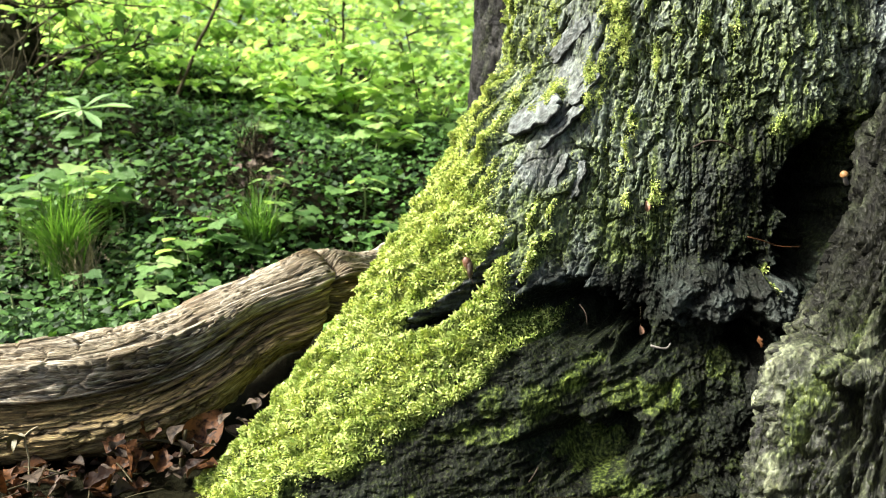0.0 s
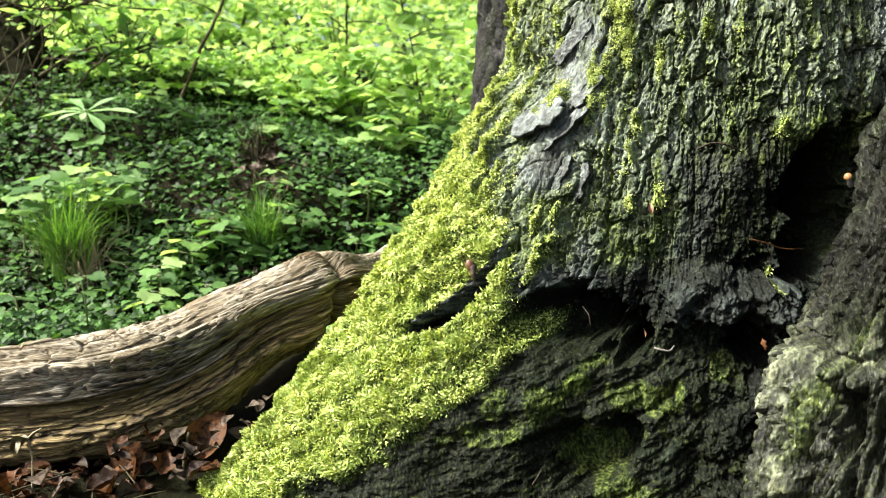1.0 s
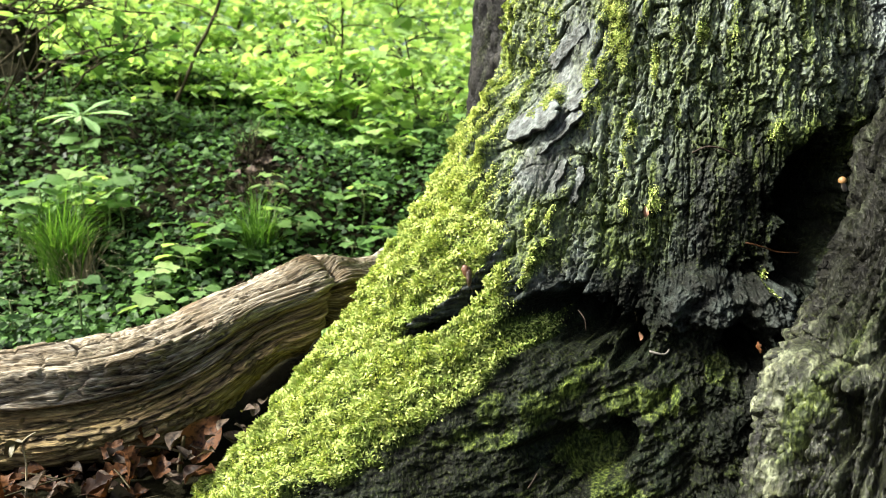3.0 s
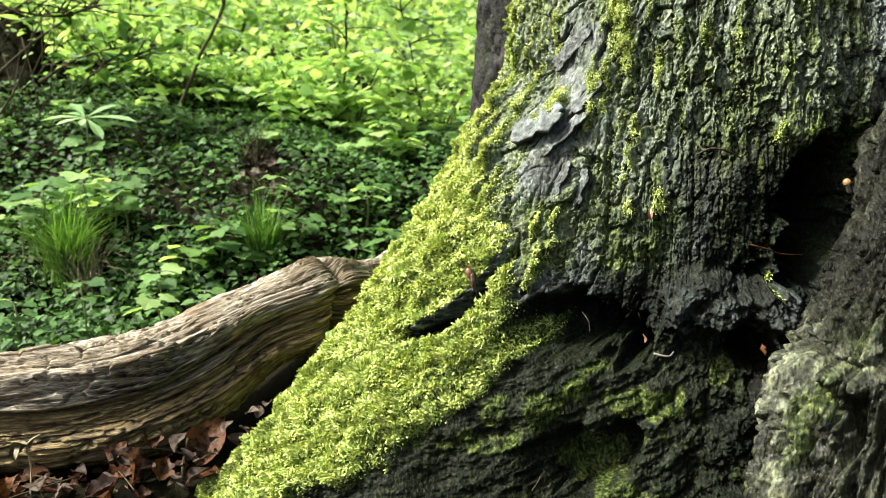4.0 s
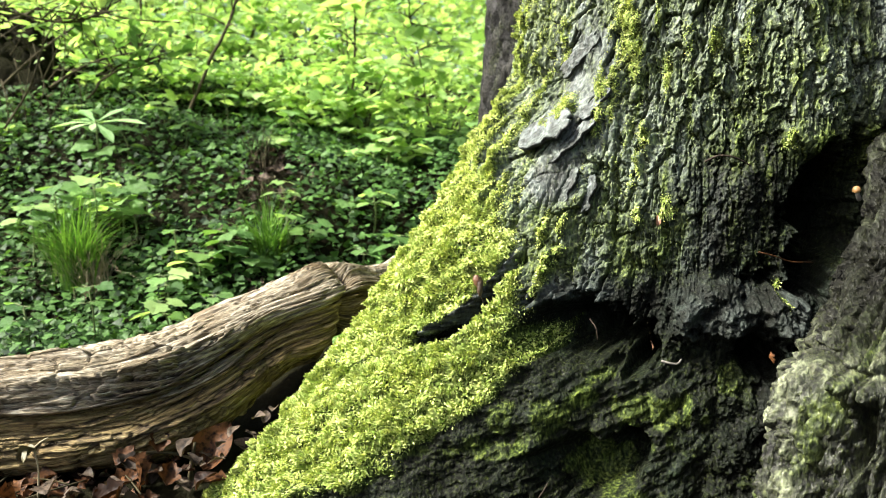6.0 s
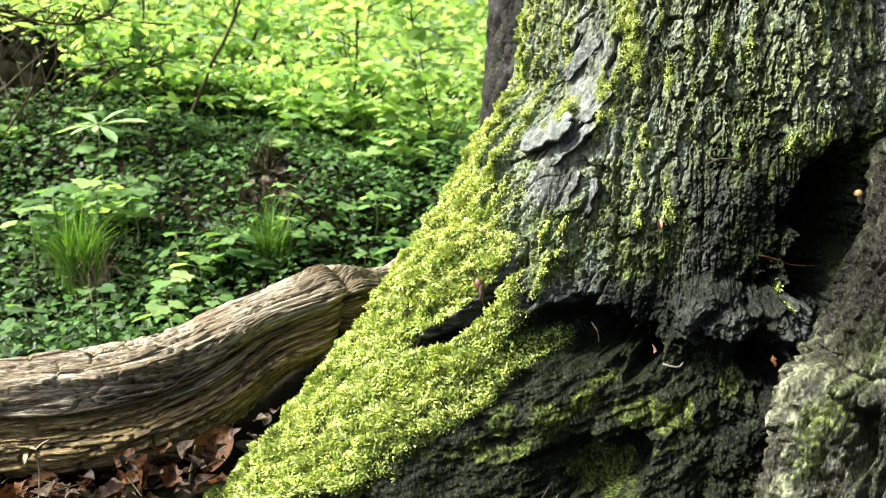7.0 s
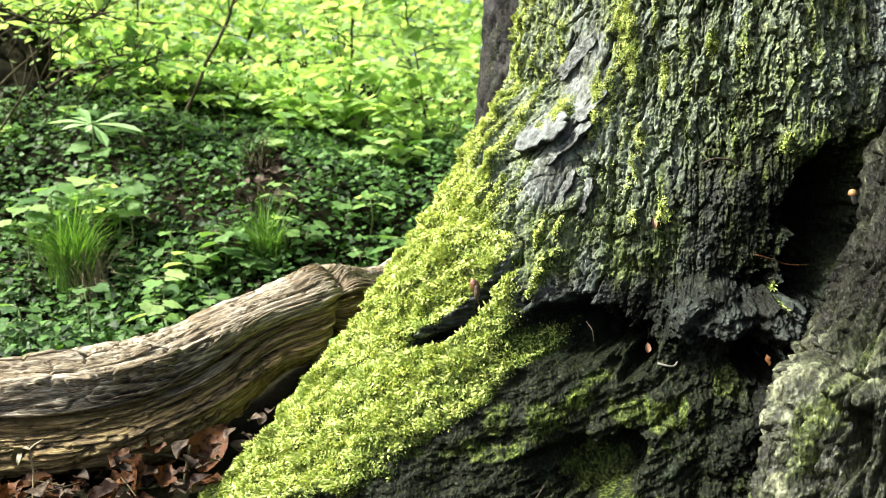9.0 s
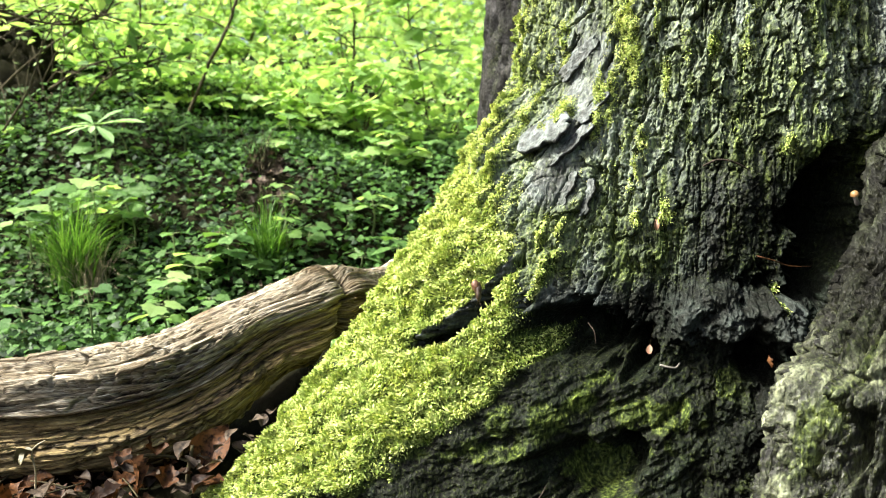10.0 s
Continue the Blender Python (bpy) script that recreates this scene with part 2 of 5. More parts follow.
def soil_material():
    mat, nt, b = material("soil")
    vec = coords(nt, (1, 1, 1))
    n1, n2 = noise_tex(nt, vec, 6, 6), noise_tex(nt, vec, 90, 8, 0.75)
    col = mix(nt, n1, ramp(nt, n2, [(0.3, (0.008, 0.006, 0.004)), (0.7, (0.028, 0.023, 0.011))]), (0.012, 0.014, 0.005))
    nt.links.new(col, b.inputs["Base Color"])
    b.inputs["Roughness"].default_value = 0.95
    b.inputs["Specular IOR Level"].default_value = 0.05
    bump(nt, n2, 1.0, 0.02, b)
    return mat


def plain(name, dark, light, rough=0.7, scale=60):
    mat, nt, b = material(name)
    n = noise_tex(nt, coords(nt, (1, 1, 1)), scale, 6)
    geo = nt.nodes.new("ShaderNodeNewGeometry")
    f = maths(nt, "ADD", maths(nt, "MULTIPLY", n, 0.6), maths(nt, "MULTIPLY", geo.outputs["Random Per Island"], 0.4))
    nt.links.new(ramp(nt, f, [(0.25, dark), (0.75, light)]), b.inputs["Base Color"])
    b.inputs["Roughness"].default_value = rough
    bump(nt, n, 0.4, 0.003, b)
    return mat


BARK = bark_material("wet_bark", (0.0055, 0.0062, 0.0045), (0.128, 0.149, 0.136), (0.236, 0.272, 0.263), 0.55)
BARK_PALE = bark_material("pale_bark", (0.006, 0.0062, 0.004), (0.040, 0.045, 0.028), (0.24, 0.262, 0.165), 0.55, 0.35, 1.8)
BARK_BROWN = bark_material("brown_bark", (0.003, 0.0029, 0.0024), (0.010, 0.0098, 0.007), (0.032, 0.031, 0.022), 0.7)
BARK_BROWN.node_tree.nodes["Principled BSDF"].inputs["Specular IOR Level"].default_value = 0.1
WOOD = wood_material("weathered_wood")
SOIL = soil_material()
MOSS = leaf_material("moss", (0.165, 0.265, 0.036), (0.63, 0.69, 0.245), 0.17, 0.75, (1.4, 1.3, 0.75), 0.12, 0.9, 22)
IVY = leaf_material("ivy_leaf", (0.006, 0.023, 0.005), (0.076, 0.168, 0.036), 0.22, 0.55, shine=0.25)
HERB = leaf_material("herb_leaf", (0.05, 0.13, 0.03), (0.15, 0.28, 0.08), 0.4, 0.4)
SPRING = leaf_material("spring_leaf", (0.14, 0.28, 0.06), (0.38, 0.54, 0.20), 0.45, 0.4, (1.65, 1.6, 0.95))
GRASS = leaf_material("grass_blade", (0.032, 0.092, 0.014), (0.115, 0.235, 0.042), 0.4, 0.45)
PALE_LEAF = leaf_material("pale_leaf", (0.24, 0.42, 0.17), (0.38, 0.56, 0.26), 0.35, 0.42, shine=0.25)
STRAW = plain("dry_grass", (0.16, 0.13, 0.07), (0.36, 0.31, 0.19))
DRY = leaf_material("dry_leaf", (0.013, 0.006, 0.003), (0.085, 0.037, 0.014), 0.12, 0.55, (1.5, 1.2, 0.75), 0.12, 1.6)
DRY_GREY = leaf_material("faded_leaf", (0.026, 0.020, 0.015), (0.10, 0.076, 0.054), 0.1, 0.6, (1.5, 1.3, 0.9), 0.12, 1.6)
TWIG = plain("twig_bark", (0.016, 0.014, 0.007), (0.080, 0.068, 0.036), 0.85)
TWIG.node_tree.nodes["Principled BSDF"].inputs["Specular IOR Level"].default_value = 0.12
STEM = plain("green_stem", (0.05, 0.08, 0.02), (0.14, 0.18, 0.06))


# ---------------------------------------------------------------- ground
def ground_z(x, y):
    """Height of the woodland floor: level by the tree, an ivy bank behind, then a gentle rise."""
    x, y = np.asarray(x, float), np.asarray(y, float)
    crest = np.clip(0.48 + (-0.2 - x) * 0.28, 0.15, 1.1)
    s = y - (1.95 + 0.12 * vnoise(x * 1.3, y * 0 + 3.1, 0 * x, 5))
    rise = np.clip(s, 0, None) * 0.80
    z = crest * np.tanh(rise / crest) + np.clip(s - crest / 0.8, 0, 40) * 0.10
    z = z + 0.05 * vnoise(x * 1.7, y * 1.7, 0 * x, 9) * step(1.8, 2.4, y) + 0.012 * vnoise(x * 7, y * 7, 0 * x, 4)
    # a low ridge of earth added to fill the shadowed gap under the raised end of the log, against the foot of the tree
    z = z + 0.14 * np.exp(-((x + 0.20) / 0.15) ** 2 - ((y - 1.38) / 0.085) ** 2)
    return z


def build_ground():
    u = np.linspace(-1, 1, 170)
    ax = np.sign(u) * (np.abs(u) * 3.2 + np.abs(u) ** 7 * 60)
    ay = 2.2 + np.sign(u) * (np.abs(u) * 3.2 + np.abs(u) ** 7 * 60)
    X, Y = np.meshgrid(ax, ay)
    Z = ground_z(X, Y)
    me = mesh_np("ground", np.stack([X, Y, Z], -1).reshape(-1, 3), grid_faces(170, 170))
    tagged(part("ground", me, SOIL), "dark woodland soil rising into an ivy bank", "ground", kind="structure")


build_ground()

# ---------------------------------------------------------------- the old tree
CX, CY, RIDGE = 0.50, 1.50, -60.0


def ridge_r(z):
    return np.interp(z, [-0.3, -0.05, 0, 0.06, 0.177, 0.227, 0.308, 0.358, 0.435, 0.488, 0.528, 0.57, 0.635, 0.726, 1.2, 3.2],
                     [1.2, 1.005, 0.942, 0.882, 0.775, 0.722, 0.666, 0.622, 0.566, 0.530, 0.495, 0.455, 0.405, 0.352, 0.32, 0.30])


def front_r(z):
    return np.interp(z, [-0.3, -0.05, 0.0, 0.08, 0.16, 0.22, 0.27, 0.33, 0.42, 0.6, 0.8, 1.2, 3.2],
                     [0.58, 0.56, 0.545, 0.525, 0.50, 0.47, 0.45, 0.445, 0.44, 0.425, 0.41, 0.385, 0.35])


def base_r(th, z):
    d = th - RIDGE
    w = np.where(d < 0, 15.0, 22.0)
    back = np.interp(z, [-0.3, 0, 0.3, 0.5, 0.635, 0.76, 1.2, 3.2], [0.6, 0.52, 0.45, 0.415, 0.372, 0.328, 0.31, 0.30])
    k = np.clip((np.abs(th + 15) - 45) / 40, 0, 1)
    core = front_r(z) * (1 - k) + back * k
    return core + np.maximum(ridge_r(z) - core, 0) * np.exp(-(d / w) ** 2)


def blob(th, z, t0, z0, wt, wz, lean=0.0):
    """1 in the middle of a spot on the trunk, 0 outside: degrees and metres."""
    q = np.hypot((th - t0 - lean * (z - z0)) / wt, (z - z0) / wz)
    return 1 - step(0.45, 1.0, q)


def crease_line(th):
    """Height of the bark lip that parts the moss of the buttress."""
    return np.interp(th, [-53, -52, -49.1, -47.1, -46.3, -45], [0.222, 0.230, 0.250, 0.281, 0.311, 0.35])


PATCHES = [(-51.4, .663, 3.2, .06), (-54.4, .621, 2.6, .05), (-56, .578, 2.6, .05), (-46.5, .556, 4.4, .042), (-48.7, .529, 2.6, .03),
           (-36.0, .665, 4.6, .085), (-37.6, .595, 4.0, .06), (-38.2, .54, 2.0, .05), (-36.4, .541, 2.2, .06), (-34.6, .508, 1.9, .055), (-34.0, .69, 2.4, .07),
           (-29.7, .54, 2.2, .07), (-24.8, .413, 2.6, .026), (-29.4, .404, 2.6, .022), (-40, .443, 1.3, .035), (-41, .385, 0.7, .035),
           (-43.6, .379, 0.7, .045), (-41.8, .317, 0.8, .055), (-17.6, .648, 2.4, .030), (-11.6, .660, 3.2, .042), (-3.7, .512, 2.6, .024),
           (-30.5, .69, 3.0, .05), (-33, .63, 2.2, .06), (-27, .60, 1.8, .05), (-40.7, .35, 1.0, .010), (-31, .46, 1.5, .05), (-22.5, .66, 1.6, .05),
           (-33.5, .155, 2.6, .026), (-27.5, .112, 2.2, .018), (-19.3, .142, 1.1, .045), (-40, .10, 5.0, .028), (-3.4, .232, 1.3, .026), (-4.5, .30, 0.9, .03)]


# cracks in the smooth bark of the buttress, and one flake's shadow: from angle and height, to angle and height, width
CRACKS_AND_SHADOW = [(-49.16, 0.691, -42.996, 0.711, 0.004), (-51.627, 0.645, -46.527, 0.673, 0.004), (-40.432, 0.567, -41.836, 0.529, 0.006),
          (-57.806, 0.582, -52.698, 0.606, 0.003), (-41.539, 0.462, -43.215, 0.414, 0.005), (-38.768, 0.418, -38.312, 0.355, 0.004),
          # first row here: shadow along the large flake, drawn as a crack
          (-44.511, 0.538, -47.473, 0.485, 0.004), (-37.069, 0.657, -38.906, 0.617, 0.004), (-48.147, 0.434, -47.185, 0.353, 0.004),
          (-34.503, 0.476, -33.522, 0.363, 0.003)]


def tamed(th, z):
    """1 where the bark of the buttress is smooth and grey."""
    return np.maximum(blob(th, z, -43.8, 0.470, 5.5, 0.078), blob(th, z, -44.0, 0.59, 9.5, 0.18))


def moss_cover(th, z):
    """How thick the moss lies on the trunk, and how green its film is: both 0 to 1."""
    n = fbm(th * 0.30, z * 18, 0 * z, 4, 31)
    streak = fbm(th * 0.55, z * 7, 0 * z + 4, 4, 37)
    right = np.interp(z, [-0.05, 0.03, 0.085, 0.12, 0.16, 0.193, 0.228, 0.26, 0.30, 0.36, 0.40, 0.46, 0.52, 0.6, 0.75],
                      [-55, -52, -48.5, -44.6, -42.6, -40.6, -41.2, -42.4, -43.0, -46, -48.8, -50.5, -53, -55, -57])
    side = step(1.2, -1.2, th - right + n * 4.0) * step(-84, -74, th)
    bare = np.interp(z, [0.40, 0.47, 0.55, 0.8], [0, 0.34, 0.72, 0.80])
    coat = side * step(bare - 0.12, bare + 0.12, 0.5 + 0.9 * streak)
    lip = (th > -52.8) & (th < -45.5)
    gap = np.abs(z - crease_line(th) + 0.007)
    half = np.interp(th, [-52.8, -50, -47.5, -45.5], [0.003, 0.010, 0.023, 0.026])
    coat = np.where(lip, coat * step(half, half + 0.008, gap + 0.006 * n), coat)
    spots = 0 * z
    for t0, z0, wt, wz in PATCHES:
        spots = np.maximum(spots, 1 - step(0.3, 1.0, np.hypot((th - t0) / wt, (z - z0) / wz)))
    spots = spots * step(-0.38, 0.12, streak * 0.6 + n)
    film = np.maximum(0.9 * step(-0.05, 0.40, streak + 0.35 * n), 0.60 + 0.35 * n) * step(36, 4, th) * (1 - 0.62 * step(-27, -15, th) * step(0.53, 0.43, z)) * step(0.27, 0.34, z) * (1 - 0.6 * tamed(th, z))
    low = np.maximum(0.55 * step(0.0, 0.35, fbm(th * 0.22, z * 22, 0 * z + 9, 4, 41)), 0.22) * step(0.27, 0.22, z) * step(-4, -16, th)
    thick = np.clip(np.maximum(coat, np.interp(z, [0.25, 0.29], [0.0, 0.85]) * spots), 0, 1)
    # The film thins where the trunk colour is darkened.
    dead = 1 - 0.28 * decay_shade_zone(th, z)
    green = np.clip(np.maximum.reduce([thick, film * dead, low * (0.5 + 0.5 * dead), 0.72 * spots, 0.5 * side]), 0, 1)
    return thick, np.where(lip & (gap < half + 0.006), thick * 0.6 + 0.15 * step(0.1, 0.4, n), green)


def bark_relief(u, z, w, h, seed):
    """Long plates, furrows and crumbs of old bark along the arc u: height in metres, and 0 (in a crack) to 1 (on a face)."""
    fray = fbm(u * 120, z * 95, 0 * z + 1, 3, seed + 7, 0.6)
    wx = u / w + 0.75 * fbm(u * 30, z * 11, 0 * z, 4, seed) + 0.42 * fray
    wz = z / h + 0.8 * fbm(u * 20, z * 14, 0 * z + 5, 3, seed + 1) + 0.16 * fray
    e1, i1, ox, oy = cells(wx, wz, seed)
    plate = step(0.0, 0.15, e1)
    e2, i2, px, py = cells(wx * 2.1 + 3, wz * 3.1, seed + 2)
    crumb = step(0.0, 0.14, e2)
    furrow = np.exp(-(fbm(u * 1.15 / w, z * 0.30 / h, 0 * z + 3, 5, seed + 4, 0.62) / 0.050) ** 2) * step(-0.35, 0.1, fbm(u * 12, z * 8, 0 * z + 6, 2, seed + 9))
    rough = step(-0.25, 0.35, fbm(u * 9, z * 7, 0 * z + 8, 3, seed + 6))
    lump = fbm(u * 80, z * 55, 0 * z + 2, 5, seed + 5, 0.68)
    hgt = (0.011 * (plate - 1) + 0.012 * (i1 - 0.5) - 0.0045 * oy + 0.006 * ox * (i1 - 0.5) - 0.014 * furrow
           + (0.35 + 0.65 * rough) * (0.0035 * (crumb - 1) + 0.0085 * (i2 - 0.5) * plate) + (0.0050 + 0.0045 * rough) * lump)
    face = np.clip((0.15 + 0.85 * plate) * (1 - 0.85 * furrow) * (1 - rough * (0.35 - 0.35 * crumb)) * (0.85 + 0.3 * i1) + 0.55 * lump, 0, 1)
    return hgt, face


def trunk_point(th, z):
    """Position on the bark at an angle and a height, with moss, film and relief."""
    arc = np.radians(th) * 0.5
    ragged = fbm(arc * 26, z * 22, 0 * z, 5, 55, 0.6)
    crag = fbm(arc * 34, z * 30, 0 * z + 3, 6, 59, 0.60)
    q = 0.7 * ragged + 0.5 * crag
    far = np.hypot((th + 10 * q - 5.6) / 12.6, (z + 0.06 * q - 0.402 - 0.0030 * (th - 5)) / 0.098)
    cavity = 1 - step(0.0, 1.15, far)
    hole = (blob(th + 6 * q, z + 0.03 * q, -36.3, 0.238, 6.8, 0.052) * 0.12 + blob(th + 6 * q, z + 0.03 * q, -27.6, 0.212, 4.8, 0.034) * 0.13
            + blob(th + 6 * q, z + 0.03 * q, -8, 0.207, 6, 0.036) * 0.12 + blob(th + 6 * q, z + 0.03 * q, -31, 0.066, 7.5, 0.050) * 0.07)
    under = step(-43, -37, th) * step(-18, -25, th) * np.exp(-((z - 0.236 + 0.0014 * (th + 36) - 0.06 * q) / 0.016) ** 2) * 0.035 * step(-0.10, 0.25, fbm(th * 0.28, z * 9, 0 * z + 6, 3, 57))
    burr = blob(th + 4 * q, z + 0.02 * q, -15.0, 0.272, 9.5, 0.058) * 0.055 + blob(th + 3 * q, z, -4.2, 0.272, 5, 0.050) * 0.050
    thick, film = moss_cover(th, z)
    hgt, face = bark_relief(arc, z, 0.021, 0.070, 3)
    low = step(0.27, 0.21, z) * step(-54, -44, th)
    # old wood below the holes: wavy ridges that climb across the root
    lean = z - 0.50 * arc
    wave = vnoise(lean / 0.0135 + 2.2 * fbm(arc * 9, z * 9, 0 * z, 3, 43), arc * 9, 0 * z, 44) + 0.5 * vnoise(lean / 0.006 + 3 * fbm(arc * 9, z * 9, 0 * z, 3, 43), arc * 20, 0 * z, 45)
    grainy = step(-40, -33, th) * step(-14, -20, th)
    wide = 0.0048 * wave * grainy + (0.026 - 0.012 * grainy) * crag + 0.012 * ragged
    face2 = np.clip(0.45 + 0.5 * wave * grainy + 0.9 * crag, 0, 1)
    tame = tamed(th, z)
    worn = step(-38, -29, th) * step(0.50, 0.38, z - 0.003 * (th + 20))
    grit = 0.010 * fbm(arc * 60, z * 60, 0 * z + 4, 5, 46, 0.66)
    bark = ((0.95 * hgt * (1 - 0.5 * worn) + grit * worn) * (1 - low) + wide * low) * (1 - 0.84 * tame)
    face = face * (1 - low) + face2 * low
    face = face * (1 - tame) + tame * (0.33 + 0.22 * face + 0.5 * crag)
    split = 0 * z
    for t0, z0, t1, z1, wide_c in CRACKS_AND_SHADOW:
        ax, az = np.radians(t1 - t0) * 0.5, z1 - z0
        px, pz = np.radians(th - t0) * 0.5, z - z0
        k = np.clip((px * ax + pz * az) / (ax * ax + az * az), 0, 1)
        gap = np.hypot(px - k * ax, pz - k * az) + 0.004 * crag
        split = np.maximum(split, (1 - step(0.3 * wide_c, wide_c, gap)) * np.minimum(1, 6 * np.minimum(k, 1 - k) + 0.25))
    bark = bark - 0.012 * split
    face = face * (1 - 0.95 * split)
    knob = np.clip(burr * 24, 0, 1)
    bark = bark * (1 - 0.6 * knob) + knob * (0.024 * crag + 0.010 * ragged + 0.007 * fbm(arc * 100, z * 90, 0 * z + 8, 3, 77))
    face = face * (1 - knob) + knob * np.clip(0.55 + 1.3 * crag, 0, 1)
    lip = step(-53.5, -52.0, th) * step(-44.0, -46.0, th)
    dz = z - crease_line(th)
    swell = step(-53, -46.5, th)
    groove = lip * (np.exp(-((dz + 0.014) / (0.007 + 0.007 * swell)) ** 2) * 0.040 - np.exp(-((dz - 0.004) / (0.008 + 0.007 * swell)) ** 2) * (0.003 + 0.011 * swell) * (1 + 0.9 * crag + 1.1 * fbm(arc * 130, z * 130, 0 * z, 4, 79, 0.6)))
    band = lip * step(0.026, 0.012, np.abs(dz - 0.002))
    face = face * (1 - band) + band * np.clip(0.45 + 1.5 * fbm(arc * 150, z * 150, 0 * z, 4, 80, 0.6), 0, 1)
    r = base_r(th, z) + 0.016 * fbm(arc * 9, z * 5, 0 * z, 3, 3) - 0.012
    r = r - 0.30 * np.clip(cavity, 0, 1.2) - hole - under + burr + bark * (1 - 0.65 * thick) - groove
    r = r + thick * (0.008 + 0.018 * fbm(arc * 30, z * 30, 0 * z, 3, 71) + 0.010 * vnoise(arc * 85, z * 85, 0 * z, 73))
    a = np.radians(th)
    return np.stack([CX + r * np.sin(a), CY - r * np.cos(a), z], -1), thick, film, face


def decay_shade_zone(th, z):
    """Where the colour goes near black: rotted wood and painted shade in the hollow, the holes and the low root under
    them; less so above.
    """
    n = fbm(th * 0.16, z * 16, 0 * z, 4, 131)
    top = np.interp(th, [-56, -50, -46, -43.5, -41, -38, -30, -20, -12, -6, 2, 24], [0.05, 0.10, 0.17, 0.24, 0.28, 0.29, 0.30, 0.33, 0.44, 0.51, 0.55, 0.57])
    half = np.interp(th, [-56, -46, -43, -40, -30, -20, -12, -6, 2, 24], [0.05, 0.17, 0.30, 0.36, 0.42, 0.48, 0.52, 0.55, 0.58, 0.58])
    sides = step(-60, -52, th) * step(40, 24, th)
    rot_and_shade = np.maximum(step(0.03, -0.03, z - top + 0.05 * n), 0.80 * step(0.06, -0.06, z - half + 0.09 * n)) * sides
    rot_and_shade = rot_and_shade * (1 - 0.12 * np.maximum(blob(th, z, -15, 0.275, 10, 0.07), blob(th, z, -4, 0.275, 6, 0.055)))
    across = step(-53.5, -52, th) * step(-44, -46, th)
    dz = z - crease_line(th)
    # Brown lip band, and the shade of the crevice under it, painted dark.
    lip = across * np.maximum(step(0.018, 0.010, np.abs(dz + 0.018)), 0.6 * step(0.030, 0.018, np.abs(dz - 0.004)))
    return np.maximum(rot_and_shade, lip)


def build_tree():
    tree = thing("old_tree", "old broad trunk with flared mossy buttress, dark wet fissured bark", "tree", pose(CX, CY, 0))
    th = np.concatenate([np.linspace(-180, -82, 40, endpoint=False), np.linspace(-82, -54, 140, endpoint=False),
                         np.linspace(-54, 22, 480, endpoint=False), np.linspace(22, 180, 50, endpoint=False)])
    z = np.concatenate([np.linspace(-0.12, 0.0, 12, endpoint=False), np.linspace(0.0, 0.78, 580, endpoint=False), np.linspace(0.78, 3.0, 50)])
    T, Z = np.meshgrid(th, z)
    P, _, film, face = trunk_point(T, Z)
    P = P - np.array([CX, CY, 0])
    me = mesh_np("trunk", P.reshape(-1, 3), grid_faces(len(th), len(z), wrap=True))
    weight(me, "moss", film)
    weight(me, "decay_shade", decay_shade_zone(T, Z))
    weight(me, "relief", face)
    trunk = part("trunk", me, BARK, tree)
    build_moss(trunk)
    build_lobe(tree)
    build_shade_crown(tree)
    build_flakes(trunk)


